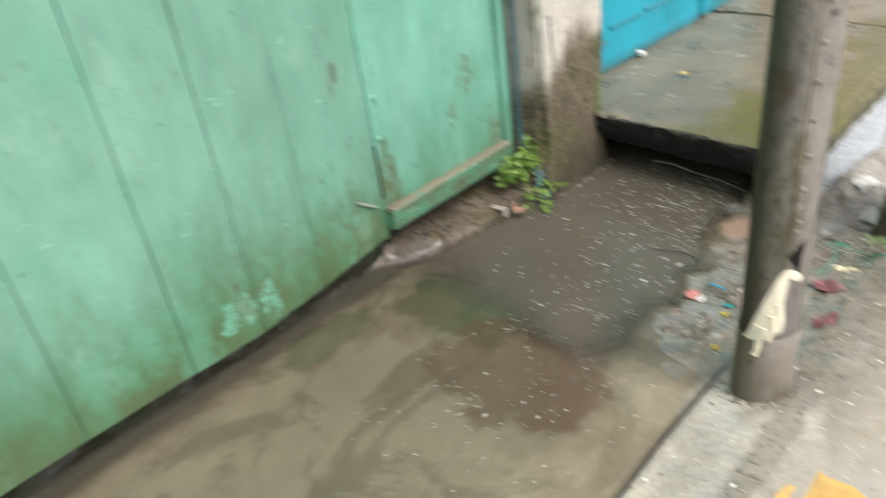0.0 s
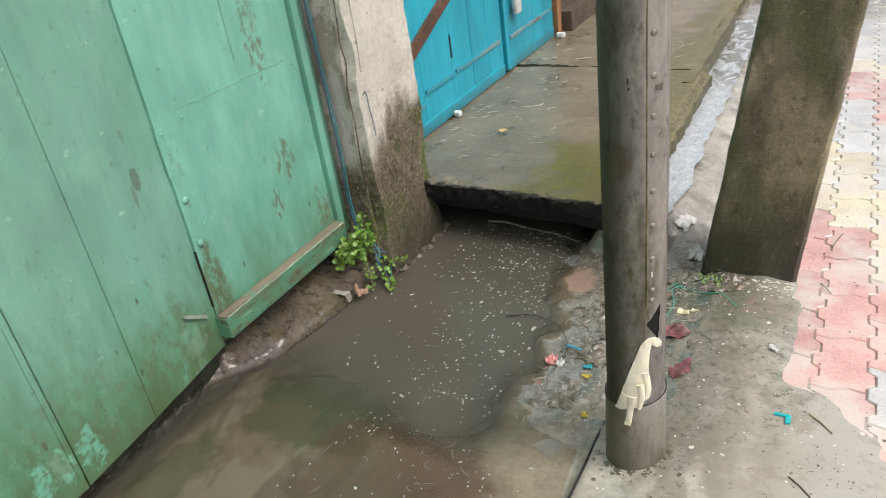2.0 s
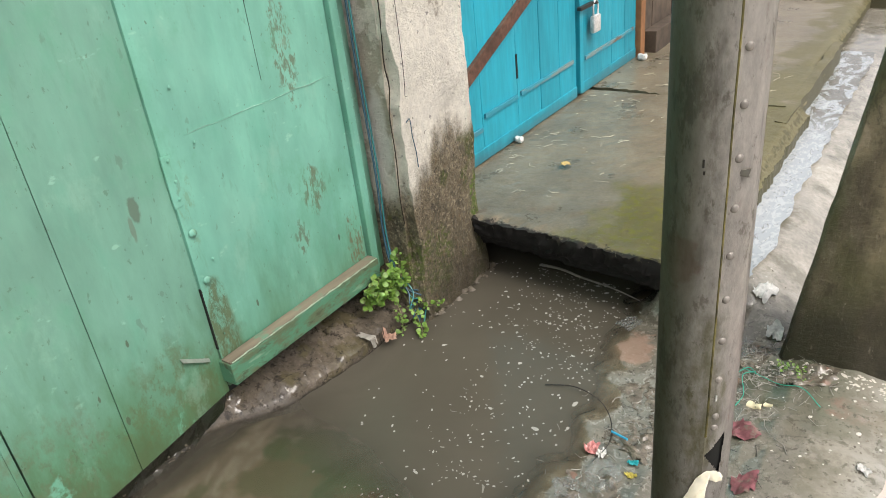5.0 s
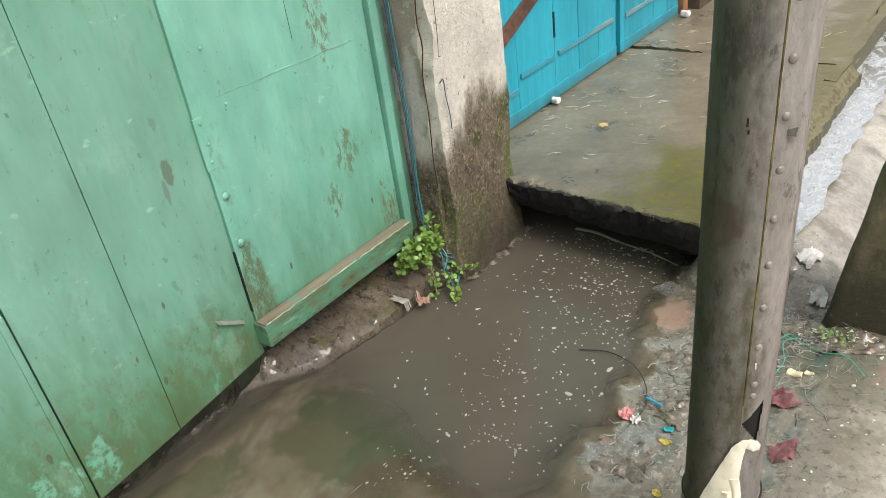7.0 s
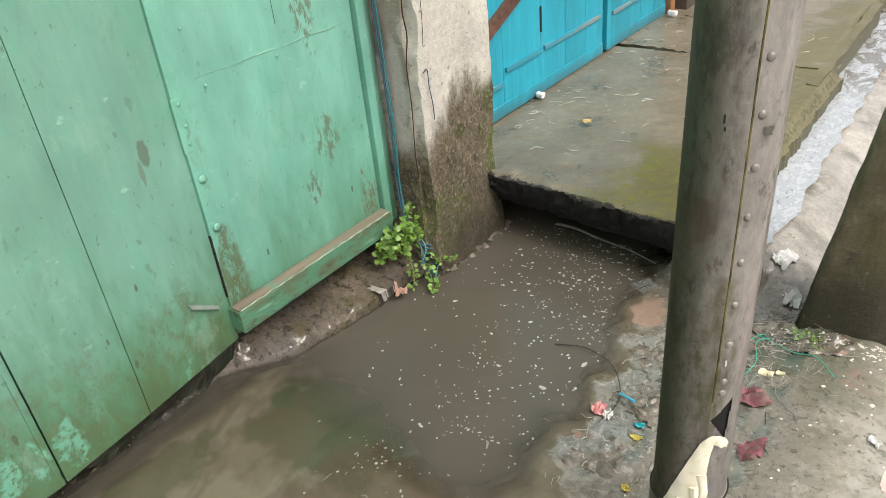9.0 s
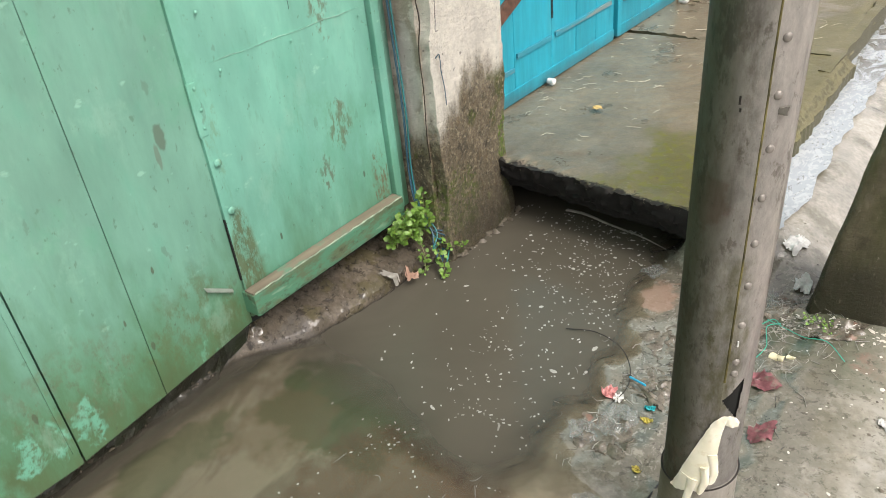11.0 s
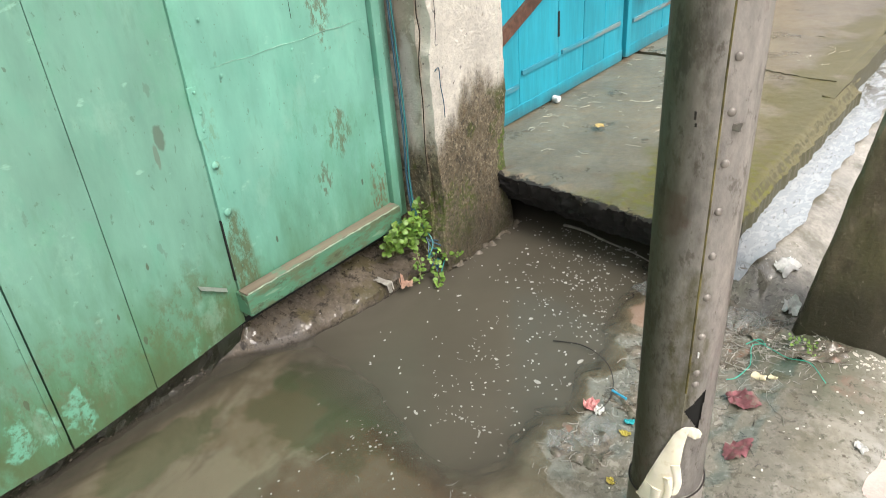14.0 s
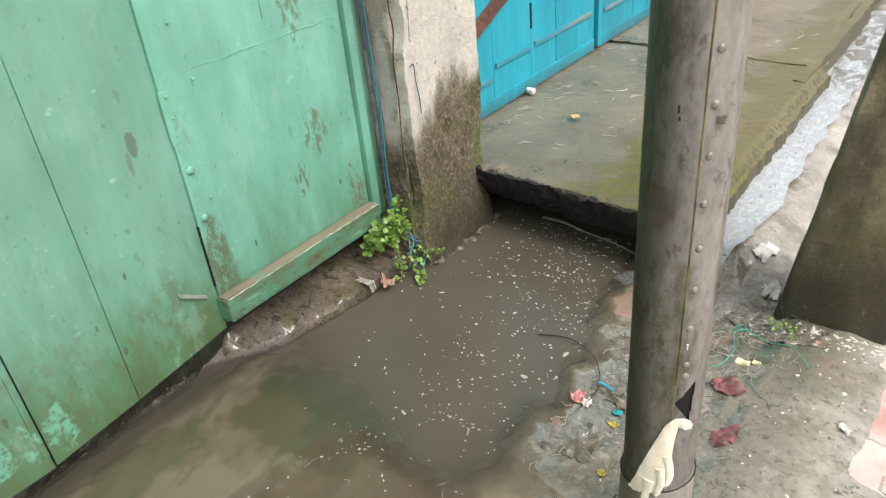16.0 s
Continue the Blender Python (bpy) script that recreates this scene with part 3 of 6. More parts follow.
def paver_mat(name, color):
    k = Kit(name, color, 0.22)
    k.each(0.86, 1.14).shade(k.noise(6, 5), 0.85, 1.12).shade(k.noise(130, 3), 0.86, 1.14)
    # Pale layer: silt, with the sheen of the sky painted in.
    k.layer((0.66, 0.635, 0.58), k.step(k.noise(3.4, 7, shift=2.0, rough=0.65), 0.40, 0.62), 0.72, 0.12)
    k.relief(k.noise(150, 3), 0.0016)
    return k.done(1.0)


# Block colours lightened to carry the sky reflected in the wet.
PAVER_RED = paver_mat("red_paver", (0.62, 0.36, 0.325))
PAVER_YELLOW = paver_mat("yellow_paver", (0.72, 0.64, 0.47))
PAVER_GREY = paver_mat("grey_paver", (0.60, 0.61, 0.61))

k = Kit("blue_paint", (0.010, 0.325, 0.435), 0.40)
k.each(0.88, 1.08)
k.shade(k.noise(4, 4, (1, 1, 0.3)), 0.85, 1.12).shade(k.noise(40, 5, (1, 1, 0.12)), 0.9, 1.08)
k.layer((0.07, 0.43, 0.54), k.step(k.noise(8, 6, (1, 1, 0.3), 4.0), 0.58, 0.72), 0.5)
k.layer((0.05, 0.12, 0.13), k.math('SUBTRACT', 1.0, k.step(k.math('ADD', k.xyz(2), k.math('MULTIPLY', k.noise(8, 5), 0.12)), 0.32, 0.40)), 0.6)
k.relief(k.noise(30, 4, (1, 1, 0.1)), 0.0015)
BLUE = k.done()
k = Kit("blue_batten", (0.03, 0.27, 0.36), 0.55)
k.layer((0.20, 0.25, 0.24), k.step(k.noise(18, 5, (1, 0.2, 1)), 0.46, 0.56), 0.85)
k.layer((0.14, 0.08, 0.05), k.step(k.noise(11, 5, (1, 0.4, 1), 4.0), 0.6, 0.68), 0.8)
BATTEN = k.done()
RUST_BAR = plain("rusty_bar", (0.12, 0.06, 0.04), 0.7, 0.2, 0.35, 30)
BROWN_WOOD = plain("brown_wood", (0.10, 0.075, 0.055), 0.65, 0, 0.3, 14, 0.002)
ORANGE_WOOD = plain("orange_wood", (0.30, 0.14, 0.06), 0.6, 0, 0.2, 14)
STEEL = plain("padlock_steel", (0.66, 0.65, 0.63), 0.38, 0.45, 0.25, 60)
DARK_STEEL = plain("dark_steel", (0.05, 0.045, 0.04), 0.5, 0.6)
k = Kit("ledge_mortar", (0.135, 0.11, 0.08), 0.26)
k.shade(k.noise(5, 6), 0.65, 1.35).shade(k.noise(70, 5), 0.8, 1.2)
k.layer((0.10, 0.085, 0.03), k.step(k.noise(9, 6, shift=3.0), 0.52, 0.63), 0.65)
k.layer((0.26, 0.22, 0.18), k.step(k.noise(18, 7, shift=6.0, rough=0.75), 0.57, 0.66), 0.5)
k.layer((0.16, 0.148, 0.135), k.spot((-1.56, 1.75, 0.05), 0.10, 0.9, 16, (1.2, 0.9, 0)), 0.45, 0.2)
k.layer((0.03, 0.026, 0.018), k.math('SUBTRACT', 1.0, k.step(k.xyz(2), 0.0, 0.016)), 0.8, 0.2)
k.layer((0.035, 0.035, 0.025), k.math('SUBTRACT', 1.0, k.step(k.math('ADD', k.xyz(1), k.math('MULTIPLY', k.noise(9, 4), 0.2)), 1.62, 1.78)), 0.8)
k.layer((0.035, 0.028, 0.02), k.step(k.noise(24, 7, shift=9.0, rough=0.7), 0.55, 0.62), 0.75)
k.relief(k.noise(32, 6, rough=0.75), 0.014)
# Black patches paint shaded crevices, the pale ones wet glints.
k.layer((0.02, 0.017, 0.012), k.step(k.noise(26, 7, shift=11.0, rough=0.75, distort=0.1), 0.55, 0.64), 0.6, 0.2)
k.layer((0.28, 0.235, 0.185), k.step(k.noise(60, 6, shift=7.0, rough=0.75), 0.57, 0.66), 0.5)
k.relief(k.noise(30, 7, rough=0.75), 0.010)
LEDGE = k.done(0.7)
# Near-black base, mottled green-black, with pale flecks.
k = Kit("black_plinth", (0.022, 0.022, 0.014), 0.35)
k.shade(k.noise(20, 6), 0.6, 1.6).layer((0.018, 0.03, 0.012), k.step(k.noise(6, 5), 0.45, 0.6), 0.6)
k.layer((0.18, 0.17, 0.14), k.step(k.noise(40, 6, rough=0.7), 0.66, 0.70), 0.6)
k.relief(k.noise(30, 6), 0.01)
PLINTH = k.done()
k = Kit("glove_rubber", (0.80, 0.76, 0.61), 0.5)
k.shade(k.noise(18, 4), 0.9, 1.06).layer((0.55, 0.44, 0.22), k.step(k.noise(26, 5, shift=3.0), 0.6, 0.7), 0.4)
k.b.inputs["Subsurface Weight"].default_value = 0.15
k.b.inputs["Subsurface Radius"].default_value = (0.01, 0.008, 0.004)
GLOVE = k.done()
k = Kit("leaf_green", (0.15, 0.27, 0.045), 0.45)
k.shade(k.noise(40, 3), 0.6, 1.3)
k.layer((0.30, 0.46, 0.10), k.step(k.noise(14, 3, shift=5.0), 0.55, 0.7), 0.6)
k.b.inputs["Subsurface Weight"].default_value = 0.08
LEAF = k.done()
STEM = plain("stem", (0.20, 0.20, 0.09), 0.6)
DRY = plain("dry_straw", (0.56, 0.52, 0.42), 0.6)
CABLE = plain("blue_cable", (0.025, 0.085, 0.13), 0.45)
BLACK_RUBBER = plain("black_rubber", (0.02, 0.019, 0.018), 0.45)
CABLE_B = plain("teal_cable", (0.03, 0.20, 0.20), 0.45)
TWIG = plain("twig_bark", (0.02, 0.017, 0.014), 0.6)
REED = plain("pale_reed", (0.34, 0.32, 0.28), 0.5, vary=0.3)
RED_FOIL = plain("red_foil", (0.52, 0.22, 0.21), 0.35, vary=0.4, scale=90)
WHITE = plain("white_plastic", (0.64, 0.64, 0.61), 0.35, vary=0.25)
PINK_PAPER = plain("pink_paper", (0.36, 0.22, 0.16), 0.6, vary=0.3)
k = Kit("maroon_cloth", (0.21, 0.075, 0.085), 0.7)
k.shade(k.noise(60, 5), 0.65, 1.35).layer((0.20, 0.17, 0.13), k.step(k.noise(22, 6, shift=3.0, rough=0.7), 0.50, 0.60), 0.8)
CLOTH = k.done()
TEAL = plain("teal_plastic", (0.02, 0.42, 0.46), 0.35)
TURQ = plain("turquoise_string", (0.03, 0.42, 0.30), 0.5)
YELLOW = plain("yellow_foil", (0.55, 0.46, 0.10), 0.4)
PAVER_OCHRE = plain("ochre_paver", (0.58, 0.38, 0.13), 0.3, vary=0.16, scale=30)
SHELL = plain("cream_shell", (0.66, 0.60, 0.40), 0.5)
DRYLEAF = plain("yellow_leaf", (0.62, 0.44, 0.16), 0.55)
FOAM = plain("scum_white", (0.42, 0.41, 0.37), 0.5)
THREAD = plain("ripple_grey", (0.19, 0.18, 0.155), 0.35)
BROTH = plain("scum_broth", (0.27, 0.26, 0.225), 0.3)
GRAVEL = plain("gravel", (0.13, 0.11, 0.08), 0.5, vary=0.4)
SPECK = plain("pale_grit", (0.60, 0.57, 0.50), 0.6)
FILM = bpy.data.materials.new("clear_polythene")
FILM.use_nodes = True
fb = FILM.node_tree.nodes["Principled BSDF"]
fb.inputs["Base Color"].default_value = (0.42, 0.45, 0.44, 1)
fb.inputs["Roughness"].default_value = 0.22
fb.inputs["Alpha"].default_value = 0.15
k = Kit("sodden_rubbish", (0.15, 0.13, 0.10), 0.22)
k.shade(k.noise(30, 7, rough=0.75), 0.5, 1.6).layer((0.42, 0.40, 0.37), k.step(k.noise(48, 6, shift=4.0, rough=0.7), 0.58, 0.66), 0.7)
k.layer((0.25, 0.12, 0.08), k.step(k.noise(18, 5, shift=8.0), 0.60, 0.68), 0.6)
k.relief(k.noise(60, 5), 0.006)
RUBBISH = k.done(0.5)


# ---- geometry kit ----
def link(name, bm, material, smooth=False):
    me = bpy.data.meshes.new(name)
    bm.to_mesh(me)
    bm.free()
    if smooth:
        me.polygons.foreach_set("use_smooth", [True] * len(me.polygons))
        me.set_sharp_from_angle(angle=radians(48))
    if material:
        me.materials.append(material)
    return new(name, me)


def part(name, bm, material, parent, label="", smooth=False):
    ob = link(name, bm, material, smooth)
    ob.parent = parent
    return tagged(ob, label)


def thing(name, at, label, category, group="", kind=""):
    ob = new(name)
    ob.empty_display_size = 0.05
    ob["base"] = at
    return tagged(ob, label, category, group, kind)


def box(x0, x1, y0, y1, z0, z1, bevel=0.0, bm=None):
    bm = bm or bmesh.new()
    vs = bmesh.ops.create_cube(bm, size=1.0)["verts"]
    for v in vs:
        v.co = Vector((x0 + (v.co.x + 0.5) * (x1 - x0), y0 + (v.co.y + 0.5) * (y1 - y0), z0 + (v.co.z + 0.5) * (z1 - z0)))
    if bevel:
        es = list({e for v in vs for e in v.link_edges})
        bmesh.ops.bevel(bm, geom=es, offset=bevel, segments=2, affect='EDGES', profile=0.6)
    return bm


def ragged(bm, amount, scale, seed=0.0):
    for v in bm.verts:
        n = noise.noise_vector(v.co * scale + Vector((seed, seed * 2, -seed)))
        v.co += n * amount + noise.noise_vector(v.co * scale * 4.1) * amount * 0.35
    return bm


def lump(x0, x1, y0, y1, z0, z1, step, amount, scale, seed=0.0):
    """A block cut into an even net, then roughened."""
    n = [max(2, int(abs(b - a) / step)) for a, b in ((x0, x1), (y0, y1), (z0, z1))]
    bm, seen = bmesh.new(), {}

    def vert(i, j, m):
        if (i, j, m) not in seen:
            seen[i, j, m] = bm.verts.new((x0 + (x1 - x0) * i / n[0], y0 + (y1 - y0) * j / n[1], z0 + (z1 - z0) * m / n[2]))
        return seen[i, j, m]
    for i in range(n[0]):
        for j in range(n[1]):
            for m, flip in ((0, True), (n[2], False)):
                q = [vert(i, j, m), vert(i + 1, j, m), vert(i + 1, j + 1, m), vert(i, j + 1, m)]
                bm.faces.new(q[::-1] if flip else q)
    for i in range(n[0]):
        for m in range(n[2]):
            for j, flip in ((0, False), (n[1], True)):
                q = [vert(i, j, m), vert(i + 1, j, m), vert(i + 1, j, m + 1), vert(i, j, m + 1)]
                bm.faces.new(q[::-1] if flip else q)
    for j in range(n[1]):
        for m in range(n[2]):
            for i, flip in ((0, True), (n[0], False)):
                q = [vert(i, j, m), vert(i, j + 1, m), vert(i, j + 1, m + 1), vert(i, j, m + 1)]
                bm.faces.new(q[::-1] if flip else q)
    return ragged(bm, amount, scale, seed)


def tube(points, radius, seg=8, bm=None, flat=1.0):
    """A swept tube; radius is a number or one for each point."""
    bm = bm or bmesh.new()
    pts = [Vector(p) for p in points]
    rs = radius if isinstance(radius, (list, tuple)) else [radius] * len(pts)
    rings, side = [], None
    for i, p in enumerate(pts):
        d = (pts[min(i + 1, len(pts) - 1)] - pts[max(i - 1, 0)]).normalized()
        if side is None:
            side = d.cross(Vector((0, 0, 1)) if abs(d.z) < 0.9 else Vector((0, 1, 0))).normalized()
        side = (side - d * side.dot(d)).normalized()
        up = d.cross(side)
        rings.append([bm.verts.new(p + (side * math.cos(a) + up * math.sin(a) * flat) * rs[i])
                      for a in (2 * math.pi * s / seg for s in range(seg))])
    for a, b in zip(rings, rings[1:]):
        for s in range(seg):
            bm.faces.new((a[s], a[(s + 1) % seg], b[(s + 1) % seg], b[s]))
    bm.faces.new(rings[0][::-1]), bm.faces.new(rings[-1])
    return bm


def smooth_line(points, steps=6):
    """A rounded line through the points."""
    p = [Vector(q) for q in points]
    p = [2 * p[0] - p[1]] + p + [2 * p[-1] - p[-2]]
    out = []
    for i in range(1, len(p) - 2):
        for s in range(steps):
            t = s / steps
            out.append(0.5 * (2 * p[i] + (p[i + 1] - p[i - 1]) * t + (2 * p[i - 1] - 5 * p[i] + 4 * p[i + 1] - p[i + 2]) * t * t
                              + (3 * p[i] - p[i - 1] - 3 * p[i + 1] + p[i + 2]) * t ** 3))
    return out + [p[-2]]


def dome(centre, normal, radius, height, seg=12):
    """A rivet head."""
    bm = bmesh.new()
    m = Vector(normal).normalized().to_track_quat('Z', 'Y').to_matrix()
    c, rings = Vector(centre), []
    for a in (0.0, 0.45, 0.9, 1.25):
        rings.append([bm.verts.new(c + m @ Vector((radius * math.cos(a) * math.cos(b), radius * math.cos(a) * math.sin(b), height * math.sin(a))))
                      for b in (2 * math.pi * s / seg for s in range(seg))])
    for a, b in zip(rings, rings[1:]):
        for s in range(seg):
            bm.faces.new((a[s], a[(s + 1) % seg], b[(s + 1) % seg], b[s]))
    bm.faces.new(rings[-1])
    return bm


def crumple(cx, cy, w, d, z, lift, seed, n=12, turn=0.0, thick=0.0008, ground=None):
    """A crumpled scrap lying on the ground."""
    bm, net = bmesh.new(), []
    rng = random.Random(seed)
    ca, sa = math.cos(turn), math.sin(turn)
    for i in range(n + 1):
        row = []
        for j in range(n + 1):
            u, v = i / n - 0.5, j / n - 0.5
            edge = 1 + 0.35 * noise.noise(Vector((u * 3 + seed, v * 3, seed)))
            x, y = u * w * edge, v * d * edge
            fold = abs(noise.noise(Vector((u * 4 + seed * 3, v * 4, 1.7)))) + 0.5 * abs(noise.noise(Vector((u * 9, v * 9 + seed, 4))))
            px, py = cx + x * ca - y * sa, cy + x * sa + y * ca
            row.append(bm.verts.new((px, py, (ground(px, py) if ground else z) + 0.002 + lift * fold)))
        net.append(row)
    keep = {(i, j): (abs(i / n - 0.5) + abs(j / n - 0.5) + 0.25 * noise.noise(Vector((i * 0.4 + seed, j * 0.4, 2)))) < 0.78 for i in range(n) for j in range(n)}
    for i in range(n):
        for j in range(n):
            if keep[i, j]:
                bm.faces.new((net[i][j], net[i + 1][j], net[i + 1][j + 1], net[i][j + 1]))
    bmesh.ops.delete(bm, geom=[v for v in bm.verts if not v.link_faces], context='VERTS')
    bmesh.ops.solidify(bm, geom=bm.faces[:], thickness=thick)
    return bm


def ease(a, b, v):
    t = min(1.0, max(0.0, (v - a) / (b - a)))
    return t * t * (3 - 2 * t)


def fuzz(x, y, s, seed=0.0):
    return noise.noise(Vector((x * s + seed, y * s - seed, seed * 0.37)))


# ---- ground: one sheet from the drain to the horizon ----
def water_edge(y):
    """The right-hand edge of the deep pool."""
    return -0.61 - 0.10 * ease(2.25, 2.85, y)


def ground_z(x, y):
    shore = water_edge(y) + (0.045 * fuzz(x, y, 6, 3) + 0.05 * fuzz(x, y, 17, 5)) * ease(1.6, 1.8, y)
    land = 0.026 + 0.020 * ease(-0.35, 0.05, x) + 0.100 * ease(2.80, 3.0, y) * ease(-0.14, -0.36, x) + 0.018 * math.exp(-((y - 2.69) / 0.04) ** 2) * ease(-0.32, -0.22, x) * (0.7 + 0.6 * fuzz(x, y, 14, 7)) + 0.002 * ease(0.06, 0.14, x) + (0.006 * fuzz(x, y, 5, 1) + 0.004 * fuzz(x, y, 16, 2)) * ease(0.0, -0.12, x)
    silt = (0.026 - 0.010 * ease(0.0, 0.1, x)) * ease(3.2, 2.55, y)
    if x > 0.1:
        tide = max(1.93, 2.25 - 0.95 * (x - 0.1)) + 0.10 * fuzz(x, y, 5, 5) + 0.06 * fuzz(x, y, 15, 5)
        over = max(ease(0.12, -0.12, y - tide), ease(0.17, 0.10, x + 0.04 * fuzz(x, y, 8, 8)) * ease(2.75, 2.55, y))
        land = 0.0525 + 0.0115 * over * ease(9.0, 3.0, abs(x)) + 0.0012 * fuzz(x, y, 6, 1)
    else:
        land += silt * ease(-0.32, -0.1, x) * (1 - ease(0.0, 0.1, x) * ease(2.6, 2.9, y))
    litter = 0.016 * (fuzz(x, y, 19, 4) + 0.6 * fuzz(x, y, 37, 6)) * ease(-0.62, -0.45, x) * ease(0.0, -0.2, x) * ease(1.7, 1.9, y) * ease(3.0, 2.7, y)
    land += litter
    if y < 2.25:
        kerb = 0.010 * math.exp(-((x + 0.352) / 0.012) ** 2)
        bed = -0.0085 + 0.004 * fuzz(x, y, 3, 9) - 0.016 * ease(-1.56, -1.66, x) + 0.006 * ease(-0.70, -0.45, x)
        low = bed if x < -0.365 else bed + (land - bed) * ease(-0.365, -0.345, x) - kerb * ease(1.80, 1.66, y)
    else:
        low = None
    deep_bed = -0.13 + 0.015 * fuzz(x, y, 6, 2)
    bank = deep_bed + (0.0 - deep_bed) * ease(shore - 0.22, shore, x) + land * ease(shore - 0.02, shore + 0.28, x) * (1 - 0.9 * ease(2.0, 1.74, y + 0.05 * fuzz(x, y, 9, 1)) * ease(-0.34, -0.38, x))
    bank -= 0.004 * ease(1.95, 1.74, y) * ease(-0.34, -0.40, x)
    if low is None:
        z = bank
    else:
        lip = 1.70 - 0.25 * (x + 1.067) - 0.06 * ease(-1.10, -1.30, x)
        z = low + (bank - low) * ease(lip - 0.06, lip + 0.30 + 0.20 * ease(-1.0, -1.25, x), y + 0.04 * fuzz(x, y, 6, 4))
    if y > 2.8 and x < -0.30:
        gut = ease(2.82, 2.90, y) * ease(-0.355, -0.385, x) * ease(-0.72, -0.62, x)
        z = z * (1 - gut) + gut * 0.132
    return z


fine_x = [round(-1.70 + 0.02 * i, 3) for i in range(int(3.2 / 0.02) + 1)]
fine_y = [round(-0.6 + 0.02 * i, 3) for i in range(int(5.4 / 0.02) + 1)]
gx = [-600, -120, -30, -8, -3, -2, -1.8, -1.75] + fine_x + [1.7, 2.2, 3, 5, 10, 40, 150, 600]
gy = [-600, -120, -30, -8, -3, -1.2] + fine_y + [5.0, 5.4, 6, 7, 8, 10, 15, 40, 150, 600]
gv = [(x, y, ground_z(x, y)) for y in gy for x in gx]
gf = [(j * len(gx) + i, j * len(gx) + i + 1, (j + 1) * len(gx) + i + 1, (j + 1) * len(gx) + i)
      for j in range(len(gy) - 1) for i in range(len(gx) - 1)]
gm = bpy.data.meshes.new("ground")
gm.from_pydata(gv, [], gf)
gm.polygons.foreach_set("use_smooth", [True] * len(gm.polygons))
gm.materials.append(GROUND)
tagged(new("ground", gm), "wet silted concrete and mud beside an open street drain", "ground", kind="structure")

# standing water, with its depth over the bed
wx = [round(-1.78 + 0.03 * i, 3) for i in range(53)]
wy = [round(-0.6 + 0.03 * i, 3) for i in range(170)]
wm = bpy.data.meshes.new("water")
wm.from_pydata([(x, y, 0.0) for y in wy for x in wx], [],
               [(j * 53 + i, j * 53 + i + 1, (j + 1) * 53 + i + 1, (j + 1) * 53 + i) for j in range(169) for i in range(52)])
wm.attributes.new("depth", 'FLOAT', 'POINT').data.foreach_set("value", [max(0.0, -ground_z(x, y)) for y in wy for x in wx])
wm.materials.append(WATER)
tagged(new("water", wm), "stagnant murky grey-brown drain water with floating scum", "water", kind="structure")

# rain water running down the side gutter
rm = bmesh.new()
net = []
for j in range(150):
    y = 2.845 + 0.022 * j
    left, right = -0.58, -0.370 + 0.022 * fuzz(0, y, 6, 2) + 0.010 * fuzz(0, y, 21, 4)
    if j < 8:
        right -= 0.07 * (1 - j / 8)
    net.append([rm.verts.new((left + (right - left) * i / 12, y, 0.148 + 0.002 * fuzz(i * 0.1, y, 12, 5) - 0.06 * ease(2.91, 2.845, y))) for i in range(13)])
for a, b in zip(net, net[1:]):
    for i in range(12):
        rm.faces.new((a[i], a[i + 1], b[i + 1], b[i]))
tagged(link("gutter_water", rm, RUNNING, True), "rain water running along a shallow side gutter, sky reflection painted pale", "water", kind="structure")

# ---- wall of the shop row ----
wall = thing("wall_west", (-1.7, 1, 0), "shop front wall, unseen plaster added above the doors", "wall", kind="structure")
# Lintel and end walls are out of view, added to close and reflect.
part("unseen_lintel_wall", box(-1.95, -1.64, -3.0, 2.44, 2.25, 3.3), WALL_PLASTER, wall)
part("unseen_lintel_wall", box(-1.95, -1.70, 2.92, 8.0, 2.25, 3.3), WALL_PLASTER, wall)
part("unseen_end_wall", box(-1.95, -1.64, -3.0, -1.3, -0.3, 2.25), WALL_PLASTER, wall)
part("unseen_end_wall", box(-1.95, -1.72, 6.4, 8.0, -0.1, 2.25), WALL_PLASTER, wall)
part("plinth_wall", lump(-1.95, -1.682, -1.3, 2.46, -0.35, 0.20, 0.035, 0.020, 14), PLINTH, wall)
part("plinth_wall", box(-1.95, -1.70, 2.9, 6.4, -0.35, 0.26), LEDGE, wall)

# ---- green sheet-iron door ----
door = thing("door_1", (-1.6, 1, 0.1), "sea-green sheet-iron shop door, dented, chalky, splashed with mud", "door", kind="structure")


def sheet(y0, y1, x, foot0, foot1, top, thick=0.03, seed=0.0, bulge=0.0022):
    """A dented sheet with its foot cut at a slope."""
    bm = bmesh.new()
    n, m = max(3, int((y1 - y0) / 0.05)), 34
    net = []
    for j in range(m + 1):
        row = []
        for i in range(n + 1):
            u, v = i / n, j / m
            y, foot = y0 + (y1 - y0) * u, foot0 + (foot1 - foot0) * u
            z = foot + (top - foot) * v
            d = bulge * noise.noise(Vector((y * 3.1 + seed, z * 2.3, seed))) + 0.3 * bulge * noise.noise(Vector((y * 11, z * 9, seed)))
            row.append(bm.verts.new((x + d, y, z)))
        net.append(row)
    for j in range(m):
        for i in range(n):
            bm.faces.new((net[j][i], net[j][i + 1], net[j + 1][i + 1], net[j + 1][i]))
    bmesh.ops.recalc_face_normals(bm, faces=bm.faces[:])
    if bm.faces[0].normal.x < 0:
        bmesh.ops.reverse_faces(bm, faces=bm.faces[:])
    bmesh.ops.solidify(bm, geom=bm.faces[:], thickness=thick)
    return bm


part("backing", box(-1.66, -1.645, -1.3, 2.45, 0.12, 2.25), GAP_SHADE, door)
part("sheet", sheet(-1.3, 0.455, -1.6, 0.105, 0.105, 2.2, seed=1), GREEN, door)
